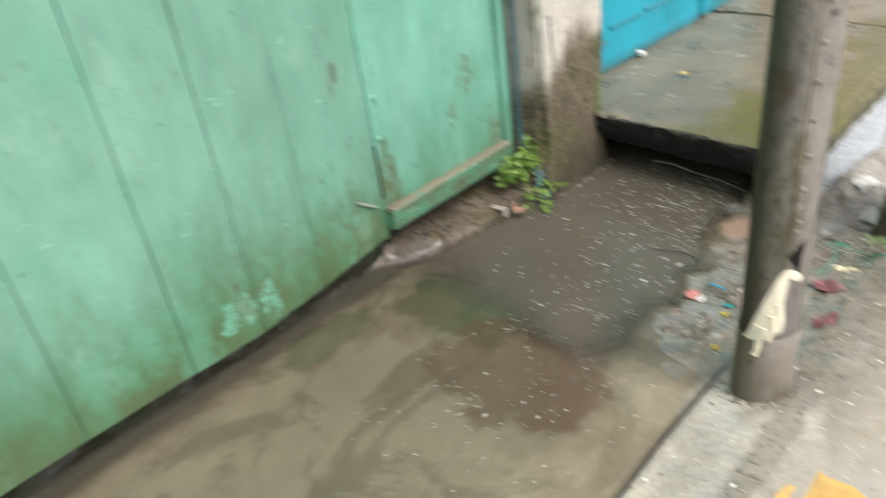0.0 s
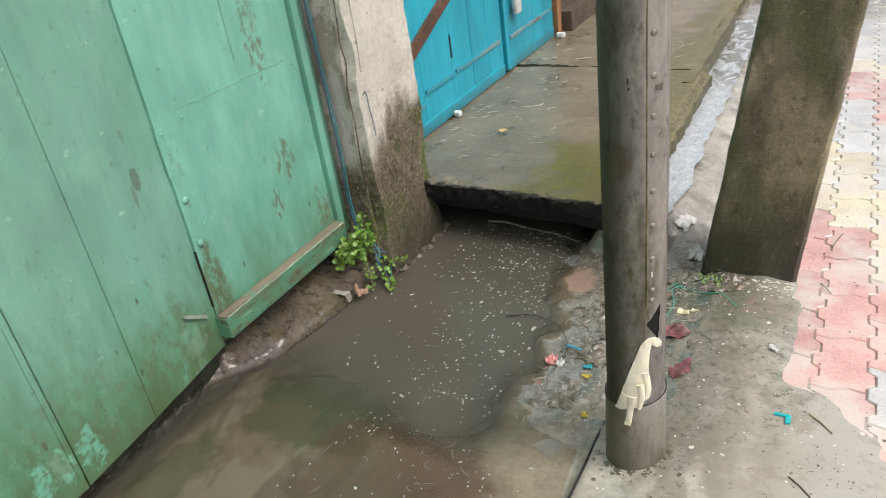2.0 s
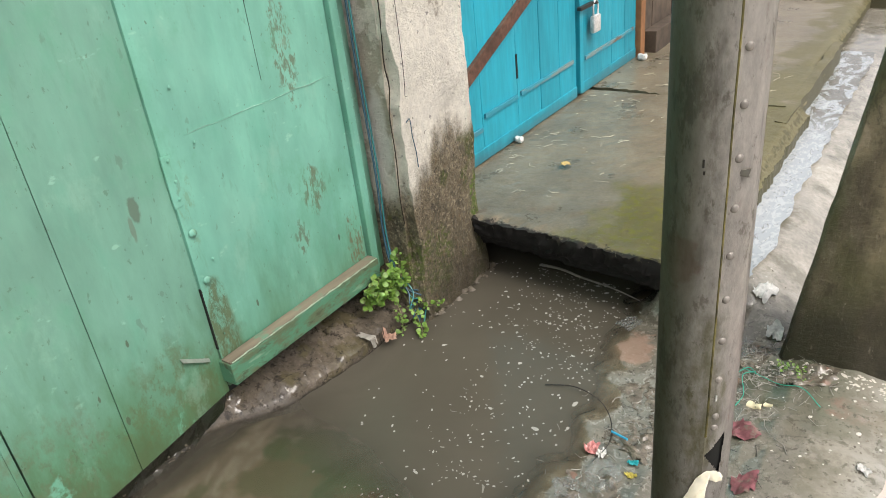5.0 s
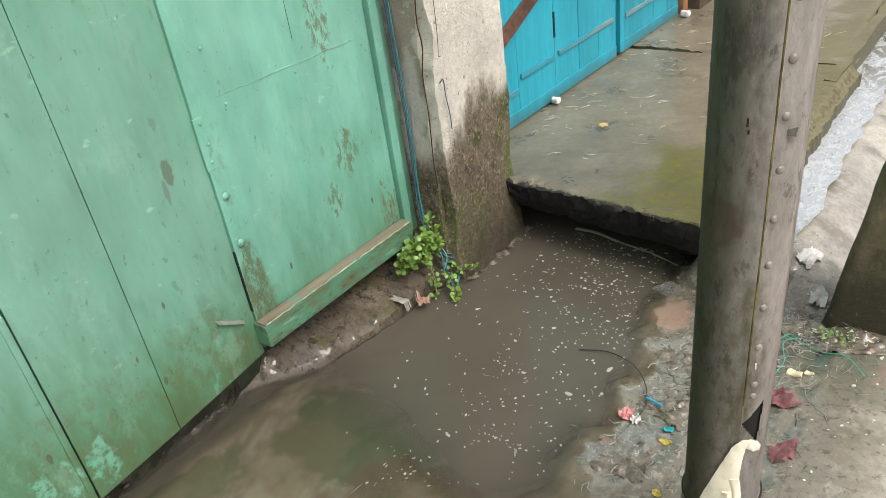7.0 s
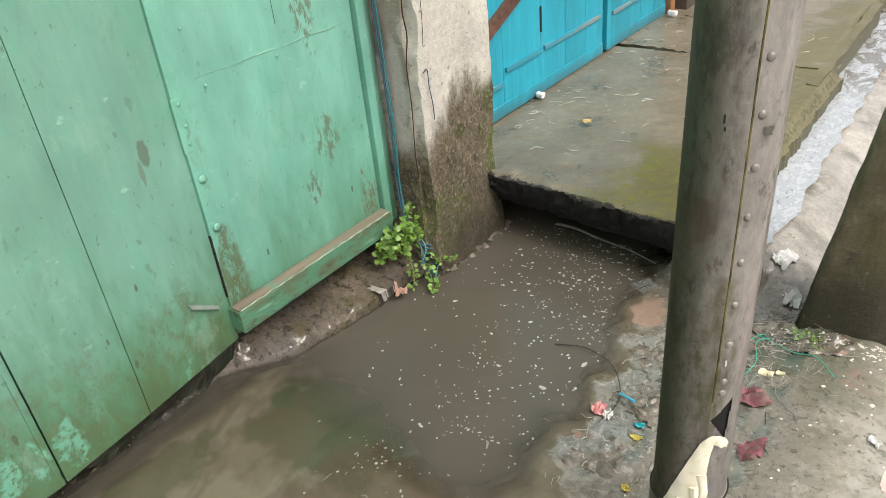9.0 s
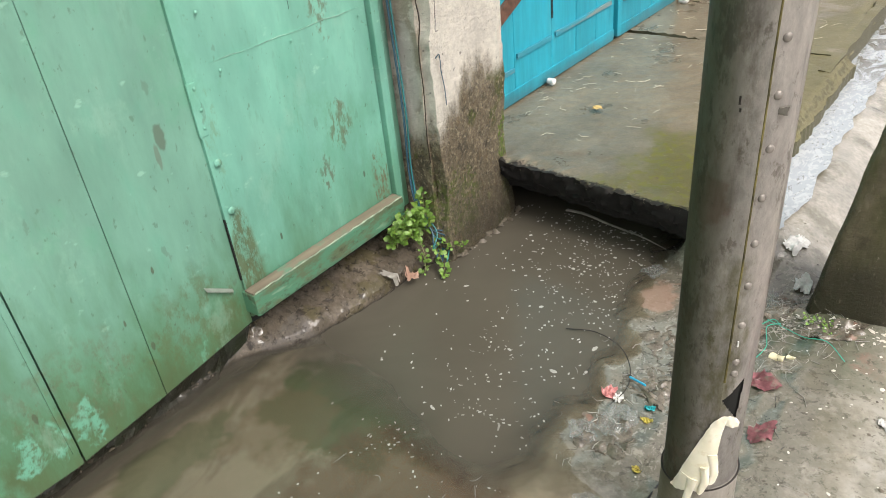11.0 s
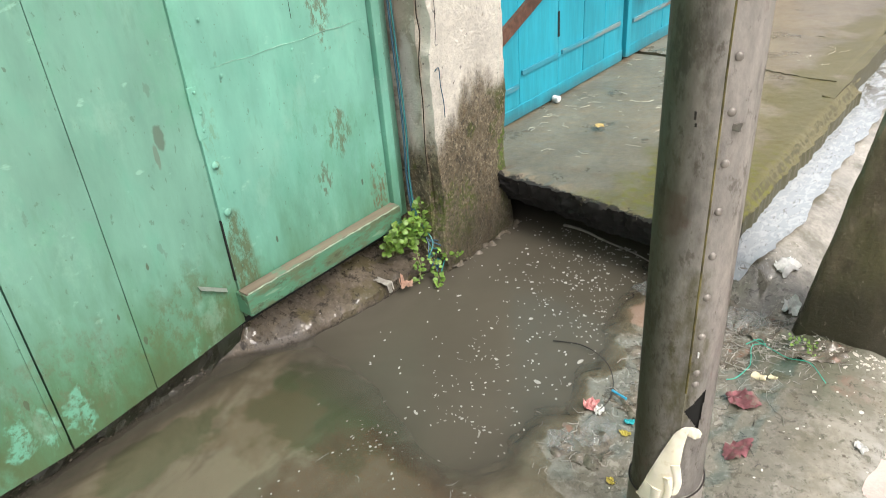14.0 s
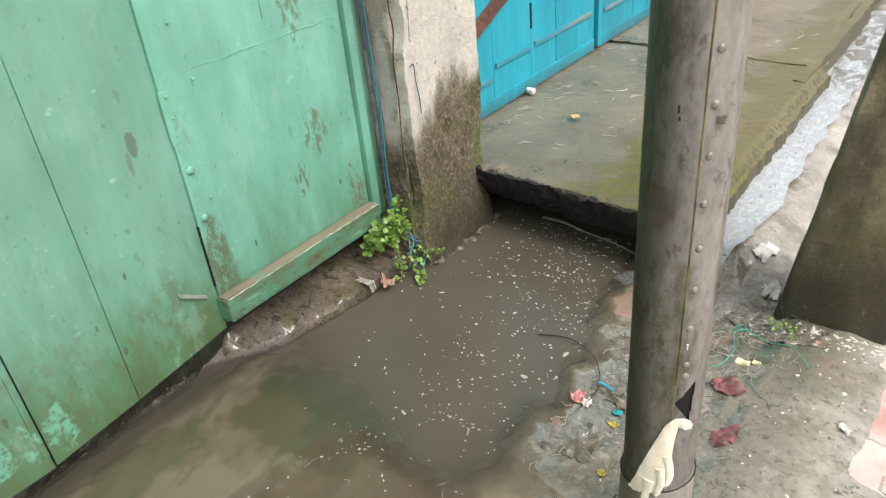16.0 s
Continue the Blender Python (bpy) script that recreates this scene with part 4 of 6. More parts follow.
part("sheet", sheet(0.4585, 0.806, -1.601, 0.105, 0.10, 2.2, seed=2), GREEN, door)
part("sheet", sheet(0.810, 1.074, -1.599, 0.10, 0.092, 2.2, seed=3), GREEN, door)
part("sheet", sheet(1.081, 1.344, -1.602, 0.092, 0.118, 2.2, seed=4), GREEN, door)
part("sheet", sheet(1.3465, 1.6795, -1.602, 0.118, 0.160, 2.2, seed=5), GREEN, door)
part("lap_strip", box(-1.606, -1.5955, 1.058, 1.075, 0.14, 0.70, 0.002), GREEN, door, "bent dark-edged lap strip")
part("sheet", sheet(1.681, 2.385, -1.600, 0.27, 0.27, 2.2, seed=6), GREEN_WORN, door, "brighter green sheet with peeling paint")
patch = part("patch", sheet(1.760, 2.372, -1.5965, 0.275, 0.272, 0.965, 0.004, 7, 0.003), GREEN_WORN, door, "nailed-on mending sheet with lifted edges")
stile = part("stile", sheet(1.6815, 1.766, -1.5935, 0.18, 0.175, 2.2, 0.008, 8, 0.0012), GREEN_WORN, door, "riveted edge strip")
part("seam_bead", tube([(-1.5945, 1.775 + 0.06 * i, 0.966 + 0.003 * math.sin(i * 2.1)) for i in range(10)], [0.0004, 0.0012, 0.0003, 0.0009, 0.0012, 0.0003, 0.0010, 0.0012, 0.0013, 0.0006], 6), plain("pale_green_paint", (0.27, 0.46, 0.37), 0.5, vary=0.3), patch, "pale lifted top edge of the mending sheet", True)
part("hinge_plate", ragged(box(-1.5985, -1.5905, 1.676, 1.706, 0.785, 0.935, 0.003), 0.002, 20), GREEN_WORN, stile, "paint-clogged hinge plate")
for y, z in ((1.705, 0.702), (1.707, 0.549)):
    part("bolt", dome((-1.5895, y, z), (1, 0, 0), 0.013, 0.007), GREEN_WORN, stile, "painted round bolt head", True)
for y, z in ((1.695, 0.92), (1.700, 0.86), (1.696, 0.81), (1.712, 0.45), (1.712, 0.36), (1.745, 0.60), (1.76, 1.1), (1.79, 0.94), (2.05, 0.945), (2.34, 0.94), (2.35, 0.62)):
    part("nail", dome((-1.589 if y < 1.77 else -1.590, y, z), (1, 0, 0), 0.0055, 0.003, 8), GREEN_WORN, stile if y < 1.77 else patch if z < 0.97 else door, smooth=True)
# Crease drawn as a thin dark strip in place of its shade.
part("crease", box(-1.602, -1.5987, 2.072, 2.0732, 1.03, 1.6), GAP_SHADE, door)
part("jamb", box(-1.66, -1.578, 2.388, 2.425, 0.21, 2.25, 0.004), GREEN_WORN, door, "green door jamb")
part("jamb", box(-1.66, -1.595, 2.428, 2.468, 0.20, 2.25, 0.004), GREEN, door)
sill = part("sill", ragged(box(-1.64, -1.545, 1.672, 2.385, 0.203, 0.280, 0.005), 0.002, 9), GREEN_WOOD, door, "green painted timber sill with a worn top")
part("sill_cap", ragged(box(-1.59, -1.549, 1.676, 2.38, 0.2795, 0.2865, 0.002), 0.0015, 9), WORN_WOOD, sill, "bare worn wood")
part("sill_arris", tube([(-1.5465 + 0.0012 * math.sin(i * 1.9), 1.68 + 0.0233 * i, 0.2835 + 0.001 * math.sin(i * 2.7)) for i in range(31)], [0.0022 + 0.0008 * math.sin(i * 3.1) for i in range(31)], 6), plain("light_green_edge", (0.34, 0.42, 0.31), 0.5, vary=0.3), sill, "pale line along the front edge of the sill", True)
flap = bmesh.new()
fv = [flap.verts.new(p) for p in ((-1.589, 1.556, 0.353), (-1.590, 1.640, 0.300), (-1.597, 1.643, 0.310), (-1.597, 1.553, 0.367))]
flap.faces.new(fv)
bmesh.ops.solidify(flap, geom=flap.faces[:], thickness=0.002)
# Solid dark strip paints the shade of a slit.
part("slit", box(-1.601, -1.5915, 1.6775, 1.6805, 0.32, 0.53), GAP_SHADE, door, "dark strip for a shaded slit beside the edge strip")
part("torn_flap", flap, plain("faded_tin", (0.36, 0.42, 0.36), 0.5), door, "torn grey lip of tin")

# ---- mortar ledge under the sill ----
lb, net = bmesh.new(), []
for j in range(150):
    y = 1.40 + j * 0.0075
    rim = -1.676 + 0.148 * ease(1.62, 1.86, y) + 0.055 * ease(1.80, 2.35, y) + 0.03 * ease(2.38, 2.5, y) + 0.014 * fuzz(0, y, 8, 2) + 0.006 * fuzz(0, y, 30, 6)
    back = 0.05 + 0.07 * ease(1.50, 1.72, y) + 0.03 * ease(2.1, 2.45, y)
    edge = 0.012 + 0.026 * ease(1.66, 1.86, y) + 0.014 * ease(2.0, 2.2, y)
    row = [(-1.76, y, -0.3), (-1.76, y, back)]
    for i in range(19):
        u = i / 14
        x = -1.72 + min(u, 1.0) * (rim + 1.72) + 0.016 * max(0.0, u - 1.0)
        z = back + (edge - back) * min(u, 1.0) ** 0.8 - 0.30 * max(0.0, u - 0.98)
        z += (0.010 * fuzz(x, y, 15, 3) + 0.009 * fuzz(x, y, 36, 1) + 0.005 * fuzz(x, y, 75, 5)) * (1 - 0.5 * ease(0.9, 1.0, u))
        row.append((x + 0.005 * fuzz(x, y, 30, 4), y, z))
    row.append((row[-1][0], y, -0.3))
    net.append([lb.verts.new(p) for p in row])
for a, b in zip(net, net[1:]):
    for i in range(len(a)):
        lb.faces.new((a[i], a[(i + 1) % len(a)], b[(i + 1) % len(a)], b[i]))
lb.faces.new(net[0][::-1]), lb.faces.new(net[-1])
tagged(link("mortar_ledge", lb, LEDGE, True), "rough broken mortar ledge under the green sill", "ledge", kind="structure")

# ---- plastered pillar between the doors ----
pillar = thing("pillar", (-1.6, 2.68, 0), "plastered brick pillar, white above, mossy brown below", "pillar", kind="structure")


def pillar_block(x0, x1, y0, y1, seed, step=0.022, tatter=0.0):
    bm = lump(x0, x1, y0, y1, -0.3, 2.6, step, 0.008, 6, seed)
    for v in bm.verts:
        v.co += noise.noise_vector(v.co * 34) * 0.004
        v.co.y += tatter * ease(y0 + 0.12, y0, v.co.y) * (0.5 + noise.noise(Vector((v.co.z * 5, 0, seed))) + 0.5 * noise.noise(Vector((v.co.z * 21, 1, seed))))
        foot = ease(0.26, 0.0, v.co.z)
        v.co.x += 0.035 * foot * (v.co.x > -1.6) + 0.010 * foot * fuzz(v.co.y, v.co.z, 18, 3)
        v.co.y -= 0.04 * foot * (v.co.y < 2.6)
    return bm


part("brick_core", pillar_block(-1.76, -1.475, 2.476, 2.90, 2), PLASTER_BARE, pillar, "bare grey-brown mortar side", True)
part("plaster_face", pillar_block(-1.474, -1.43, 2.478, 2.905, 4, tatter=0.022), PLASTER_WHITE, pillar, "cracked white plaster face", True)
# Dark tube paints the shadow line along the ragged plaster edge.
crack = tube(smooth_line([(-1.452, 2.479, 1.35), (-1.455, 2.477, 1.12), (-1.462, 2.474, 0.98), (-1.452, 2.472, 0.90), (-1.468, 2.472, 0.80), (-1.464, 2.470, 0.66), (-1.470, 2.468, 0.50), (-1.462, 2.463, 0.40)]), 0.0022, 6)
part("crack", crack, plain("crack_shade", (0.035, 0.027, 0.018), 0.95), pillar, "dark line for the crack and shadow at the plaster edge")

# ---- blue plank door ----
blue = thing("door_2", (-1.69, 4, 0.26), "bright blue plank door with battens and a padlock", "door", kind="structure")
part("backing", box(-1.78, -1.765, 2.9, 5.33, 0.27, 2.25), GAP_SHADE, blue)
edges = [2.90, 3.16, 3.395, 3.735, 3.98, 4.20, 4.412]
for a, b in zip(edges, edges[1:]):
    part("plank", box(-1.735, -1.692 + random.uniform(-0.002, 0.002), a + 0.002, b - 0.002, 0.30, 2.2, 0.003), BLUE, blue)
edges = [4.475, 4.70, 4.92, 5.12, 5.31]
for a, b in zip(edges, edges[1:]):
    part("plank", box(-1.735, -1.692 + random.uniform(-0.002, 0.002), a + 0.002, b - 0.002, 0.30, 2.2, 0.003), BLUE, blue)
part("meeting_strip", box(-1.735, -1.676, 4.432, 4.474, 0.275, 2.2, 0.003), BLUE, blue, "blue cover strip on the meeting edge")
part("bottom_rail", box(-1.74, -1.687, 2.9, 4.41, 0.262, 0.325, 0.004), BLUE, blue)
part("bottom_rail", box(-1.74, -1.687, 4.476, 5.31, 0.262, 0.325, 0.004), BLUE, blue)
for a, b, z in ((2.92, 3.38, 0.42), (3.41, 3.72, 0.475), (3.76, 4.36, 0.48), (4.52, 5.27, 0.46), (2.92, 4.38, 1.15), (4.52, 5.27, 1.15)):
    part("batten", box(-1.692, -1.681, a, b, z - 0.012, z + 0.010, 0.002), BATTEN, blue, "blue batten with scuffed edges")
# Slot is a dark strip on the plank face, painting its shade.
part("slot", box(-1.692, -1.6885, 3.728, 3.742, 0.56, 0.68), GAP_SHADE, blue)
brace = bmesh.new()
for y, z in ((2.95, 0.545), (4.38, 1.145)):
    for x, s in ((-1.692, -1), (-1.672, -1), (-1.672, 1), (-1.692, 1)):
        brace.verts.new((x, y - 0.013 * s, z + 0.028 * s))
brace.verts.ensure_lookup_table()
bv = brace.verts
for q in ((0, 1, 2, 3), (7, 6, 5, 4), (0, 4, 5, 1), (1, 5, 6, 2), (2, 6, 7, 3), (3, 7, 4, 0)):
    brace.faces.new([bv[i] for i in q])
part("diagonal_bar", brace, RUST_BAR, blue, "rusty brown diagonal flat bar")
frame_post = part("end_post", box(-1.76, -1.66, 5.325, 5.40, 0.25, 2.25, 0.004), ORANGE_WOOD, blue, "orange-brown timber end post")
far_door = thing("door_3", (-1.7, 5.9, 0.26), "dark weathered brown timber shutter beyond the blue door", "door", kind="structure")
for i in range(5):
    part("board", box(-1.74, -1.690 + 0.003 * (i % 2), 5.41 + 0.196 * i, 5.60 + 0.196 * i, 0.26, 2.25, 0.003), BROWN_WOOD, far_door)
part("step_board", box(-1.69, -1.60, 5.45, 6.3, 0.255, 0.40, 0.005), BROWN_WOOD, far_door)

lock = thing("padlock", (-1.66, 4.6, 0.66), "worn steel padlock hanging from a blue door hasp", "padlock")
part("body", box(-1.668, -1.640, 4.545, 4.640, 0.590, 0.685, 0.010), STEEL, lock, "brushed steel body", True)
part("shackle", tube(smooth_line([(-1.654, 4.565, 0.68), (-1.654, 4.560, 0.73), (-1.654, 4.580, 0.765), (-1.654, 4.605, 0.765), (-1.654, 4.625, 0.73), (-1.654, 4.620, 0.68)]), 0.006), STEEL, lock, smooth=True)
part("hasp", box(-1.678, -1.652, 4.40, 4.58, 0.742, 0.762, 0.004), DARK_STEEL, lock, "dark iron hasp")
part("staple", tube(smooth_line([(-1.69, 4.57, 0.75), (-1.645, 4.57, 0.752), (-1.645, 4.60, 0.752), (-1.69, 4.60, 0.75)]), 0.005), DARK_STEEL, lock, smooth=True)

# ---- drain cover slabs ----
def cover(y0, y1, x0, x1, top, thick, seed, skew=0.0):
    bm = lump(x0, x1, y0, y1, top - thick, top, 0.011 if seed == 1.0 else 0.03, 0.004, 7, seed)
    for v in bm.verts:
        v.co += noise.noise_vector(v.co * 38) * 0.0022
        u = (v.co.x - x0) / (x1 - x0)
        near = ease(y0 + 0.25, y0, v.co.y)
        v.co.y -= skew * u * near - 0.02 * near * fuzz(v.co.x, v.co.z, 9, seed) - 0.008 * near * fuzz(v.co.x, v.co.z, 40, seed)
        v.co.y += 0.035 * near * ease(top - 0.05, top - thick, v.co.z)
        v.co.x += 0.010 * ease(x1 - 0.1, x1, v.co.x) * fuzz(v.co.y, 0, 11, seed) + 0.008 * ease(x1 - 0.03, x1, v.co.x) * fuzz(v.co.y, 0, 37, seed)
        v.co.z -= 0.045 * ease(x1 - 0.07, x1, v.co.x) ** 2 * ease(top - 0.06, top, v.co.z)
        v.co.z -= 0.010 * max(0.0, fuzz(v.co.x, v.co.y, 14, seed)) * near
        lip = ease(0.10, 0.0, v.co.y - y0 + skew * u)
        v.co.y += lip * (0.012 * fuzz(v.co.x, v.co.z, 30, seed + 4) + 0.014 * fuzz(v.co.x, v.co.z * 1.5, 66, seed + 7))
        v.co.z -= 0.026 * max(0.0, fuzz(v.co.x, v.co.y, 44, seed + 2) - 0.1) * lip * ease(top - 0.06, top, v.co.z)
    return bm


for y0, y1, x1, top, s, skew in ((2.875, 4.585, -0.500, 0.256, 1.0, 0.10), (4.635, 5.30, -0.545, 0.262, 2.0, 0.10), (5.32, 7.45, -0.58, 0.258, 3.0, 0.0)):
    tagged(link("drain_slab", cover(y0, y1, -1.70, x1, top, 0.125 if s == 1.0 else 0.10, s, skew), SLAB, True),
           "wet concrete drain cover slab with algae and painted shade along its edges", "slab", "drain cover slabs", "structure")
far_step = lump(-1.70, 2.5, 7.55, 8.4, 0.05, 0.34, 0.12, 0.006, 5, 3)
tagged(link("far_step", far_step, SLAB, True), "raised wet concrete step across the lane", "step", kind="structure")
rim = lump(-0.60, -0.545, 4.30, 5.9, -0.02, 0.262, 0.05, 0.010, 9, 6)
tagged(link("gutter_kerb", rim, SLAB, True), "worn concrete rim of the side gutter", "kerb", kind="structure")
side_wall = lump(-0.62, -0.545, 2.95, 4.30, -0.25, 0.16, 0.05, 0.012, 9, 2)
tagged(link("drain_side_wall", side_wall, LEDGE, True), "dark wet side wall of the drain", "wall", kind="structure")

# ---- concrete post, leaning and tapered ----
pb = bmesh.new()
rings, nz = [], 90
for j in range(nz + 1):
    z = -0.25 + 3.75 * j / nz
    half, mid = 0.160 - 0.020 * z, -0.062 + 0.122 * z
    y0, y1 = 2.70 - 0.004 * z, 2.96 - 0.02 * z
    ring, n = [], 14
    corner = 0.014
    outline = [(mid - half + corner + (2 * half - 2 * corner) * i / n, y0) for i in range(n + 1)]
    outline += [(mid + half, y0 + corner + (y1 - y0 - 2 * corner) * i / n) for i in range(n + 1)]
    outline += [(mid + half - corner - (2 * half - 2 * corner) * i / n, y1) for i in range(n + 1)]
    outline += [(mid - half, y1 - corner - (y1 - y0 - 2 * corner) * i / n) for i in range(n + 1)]
    rings.append([pb.verts.new((x, y, z)) for x, y in outline])
for a, b in zip(rings, rings[1:]):
    for i in range(len(a)):
        pb.faces.new((a[i], a[(i + 1) % len(a)], b[(i + 1) % len(a)], b[i]))
pb.faces.new(rings[-1])
ragged(pb, 0.003, 9, 2)
for v in pb.verts:
    v.co += noise.noise_vector(v.co * 42) * 0.002
    swell = ease(0.11, 0.05, v.co.z) * (0.4 + 0.6 * noise.noise(v.co * 13))
    v.co.y -= 0.012 * swell * (v.co.y < 2.8)
tagged(link("concrete_post", pb, POST, True), "leaning tapered concrete post, brown-black with algae", "post")

# ---- riveted iron pole ----
PX, PY = -0.218, 1.768
SEAM = radians(-55)
pole = thing("utility_pole", (PX, PY, 0.04), "riveted iron tube pole with a torn hole, grey and rusty", "pole")


def on_pole(s, z, out=0.0):
    """A place on the tube: s metres round from the seam (to the right), z up."""
    a = SEAM + s / 0.073
    return Vector((PX + (0.073 + out) * math.cos(a), PY + (0.073 + out) * math.sin(a), z))


def in_hole(s, z):
    tri = ((-0.001, 0.512), (0.041, 0.560), (0.034, 0.458))
    sign = [(tri[(i + 1) % 3][0] - tri[i][0]) * (z - tri[i][1]) - (tri[(i + 1) % 3][1] - tri[i][1]) * (s - tri[i][0]) for i in range(3)]
    return all(v < 0.00001 for v in sign) or all(v > -0.00001 for v in sign)


levels = [0.26, 0.30, 0.36, 0.40, 0.44] + [0.455 + 0.003 * i for i in range(37)] + [0.58, 0.64, 0.72, 0.8, 0.9, 1.0, 1.1, 1.25, 1.4, 1.7, 2.0, 2.5, 3.0, 4.2]
tb, nseg, rings = bmesh.new(), 160, []
for z in levels:
    ring = []
    for i in range(nseg):
        a = SEAM + 2 * math.pi * i / nseg
        lap = 0.0028 * ease(0.34, 0.0, (2 * math.pi * (nseg - i) / nseg)) if i > nseg // 2 else 0.0
        r = 0.0725 + lap + 0.0007 * noise.noise(Vector((math.cos(a) * 2, math.sin(a) * 2, z * 3)))
        ring.append(tb.verts.new((PX + r * math.cos(a), PY + r * math.sin(a), z)))
    rings.append(ring)
for j in range(len(levels) - 1):
    for i in range(nseg):
        s = (i + 0.5) * 2 * math.pi * 0.073 / nseg
        zc = (levels[j] + levels[j + 1]) / 2
        if not in_hole(s, zc):
            tb.faces.new((rings[j][i], rings[j][(i + 1) % nseg], rings[j + 1][(i + 1) % nseg], rings[j + 1][i]))
bmesh.ops.solidify(tb, geom=tb.faces[:], thickness=0.003)
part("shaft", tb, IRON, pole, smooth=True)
bb, rings = bmesh.new(), []
for z, r in ((-0.1, 0.081), (0.03, 0.081), (0.12, 0.079), (0.20, 0.0775), (0.262, 0.0765), (0.268, 0.0745), (0.268, 0.071)):
    rings.append([bb.verts.new((PX + (r + 0.001 * fuzz(math.cos(2 * math.pi * i / 96) * 3, math.sin(2 * math.pi * i / 96) * 3, 1, z)) * math.cos(2 * math.pi * i / 96),
                                PY + r * math.sin(2 * math.pi * i / 96), z + (0.012 * math.cos(2 * math.pi * i / 96 - 0.5) if z > 0.2 else 0))) for i in range(96)])
for a, b in zip(rings, rings[1:]):
    for i in range(96):
        bb.faces.new((a[i], a[(i + 1) % 96], b[(i + 1) % 96], b[i]))
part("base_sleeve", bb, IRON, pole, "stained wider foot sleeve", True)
part("sleeve_rim", tube([(PX + 0.0768 * math.cos(2 * math.pi * i / 48), PY + 0.0768 * math.sin(2 * math.pi * i / 48), 0.268 + 0.012 * math.cos(2 * math.pi * i / 48 - 0.5)) for i in range(49)], 0.0020, 6), DARK_STEEL, pole, "thin dark ring along the rim of the foot sleeve", True)
# Black plug just behind the shell stands in for the hole's inner shade.
core = bmesh.new()
bmesh.ops.create_cone(core, cap_ends=True, segments=96, radius1=0.0682, radius2=0.0682, depth=0.5)
for v in core.verts:
    v.co += Vector((PX, PY, 0.5))
part("shade_plug", core, HOLE_SHADE, pole)
part("seam_moss", tube([on_pole(-0.0020 + 0.0010 * noise.noise(Vector((z * 9, 0, 0))), z, 0.0006) for z in [0.56 + 0.05 * i for i in range(30)]], 0.0026, 6), SEAM_MOSS, pole, "line of yellow-green moss in the lapped seam", True)
for i in range(-1, 22):
    z = 0.605 + 0.0835 * i
    if i == -1:
        z = 0.578
    part("rivet", dome(on_pole(0.014, z, -0.001), on_pole(0.014, z, 0.1) - on_pole(0.014, z), 0.0075, 0.005), IRON_RIVET, pole, smooth=True)
knot = ragged(lump(-0.008, 0.008, -0.005, 0.005, -0.007, 0.007, 0.004, 0.003, 60), 0.002, 50)
bmesh.ops.transform(knot, matrix=Matrix.Translation(on_pole(0.026, 1.083, 0.002)), verts=knot.verts[:])
part("weld_blob", knot, IRON_RIVET, pole, "rough dark weld blob", True)
for s, z, w, h in ((-0.038, 1.10, 0.003, 0.013), (-0.036, 1.085, 0.003, 0.006), (0.012, 0.648, 0.003, 0.012)):
    b = box(-w / 2, w / 2, -0.001, 0.001, -h / 2, h / 2)
    a = SEAM + s / 0.073
    bmesh.ops.transform(b, matrix=Matrix.Translation(on_pole(s, z, 0.0005)) @ Matrix.Rotation(a + math.pi / 2, 4, 'Z'), verts=b.verts[:])
    part("paint_mark", b, WHITE if z < 0.9 else DARK_STEEL, pole)

# ---- rubber glove hanging out of the hole ----
def drape(pairs, width, thick, out, bm):
    """A limp, flattened strip of rubber that follows the tube."""
    pts = smooth_line([(s, z, 0) for s, z in pairs], 5)
    n, rings, seg = len(pts), [], 12
    for i, p in enumerate(pts):
        d = (pts[min(i + 1, n - 1)] - pts[max(i - 1, 0)]).normalized()
        side = Vector((-d.y, d.x, 0))
        t = i / (n - 1) * (len(width) - 1)
        j = min(int(t), len(width) - 2)
        w = width[j] + (width[j + 1] - width[j]) * (t - j)
        ring = []
        for g in range(seg):
            a = 2 * math.pi * g / seg
            q = p + side * w * math.cos(a)
            crease = 0.0045 * abs(noise.noise(Vector((q.x * 95 + q.y * 30, q.y * 22, 1)))) + 0.002 * noise.noise(Vector((q.x * 190, q.y * 60, 4)))
            ring.append(bm.verts.new(on_pole(q.x, q.y, out + thick * (1 + math.sin(a)) + crease)))
        rings.append(ring)
    for a, b in zip(rings, rings[1:]):
        for g in range(seg):
            bm.faces.new((a[g], a[(g + 1) % seg], b[(g + 1) % seg], b[g]))
    bm.faces.new(rings[0][::-1]), bm.faces.new(rings[-1])
    return bm


gb = bmesh.new()
drape([(0.034, 0.444), (0.024, 0.456), (0.010, 0.465), (-0.001, 0.456), (-0.010, 0.42), (-0.019, 0.370), (-0.030, 0.318), (-0.042, 0.268)], [0.008, 0.011, 0.012, 0.012, 0.016, 0.022, 0.026, 0.026], 0.0016, 0.002, gb)
drape([(-0.042, 0.300), (-0.058, 0.266), (-0.073, 0.252)], [0.018, 0.014, 0.005], 0.0014, 0.003, gb)
drape([(-0.034, 0.300), (-0.038, 0.258), (-0.042, 0.222), (-0.046, 0.206)], [0.010, 0.0070, 0.0070, 0.0085], 0.0024, 0.0035, gb)
drape([(-0.006, 0.375), (0.002, 0.335), (0.002, 0.305), (-0.003, 0.292)], [0.009, 0.0075, 0.0065, 0.005], 0.0024, 0.003, gb)
drape([(-0.016, 0.340), (-0.012, 0.300), (-0.017, 0.270), (-0.020, 0.262)], [0.008, 0.0070, 0.0060, 0.004], 0.0024, 0.0045, gb)
bmesh.ops.recalc_face_normals(gb, faces=gb.faces[:])
glove = link("rubber_glove", gb, GLOVE, True)
tagged(glove, "limp cream rubber glove hanging from the torn pole", "glove")

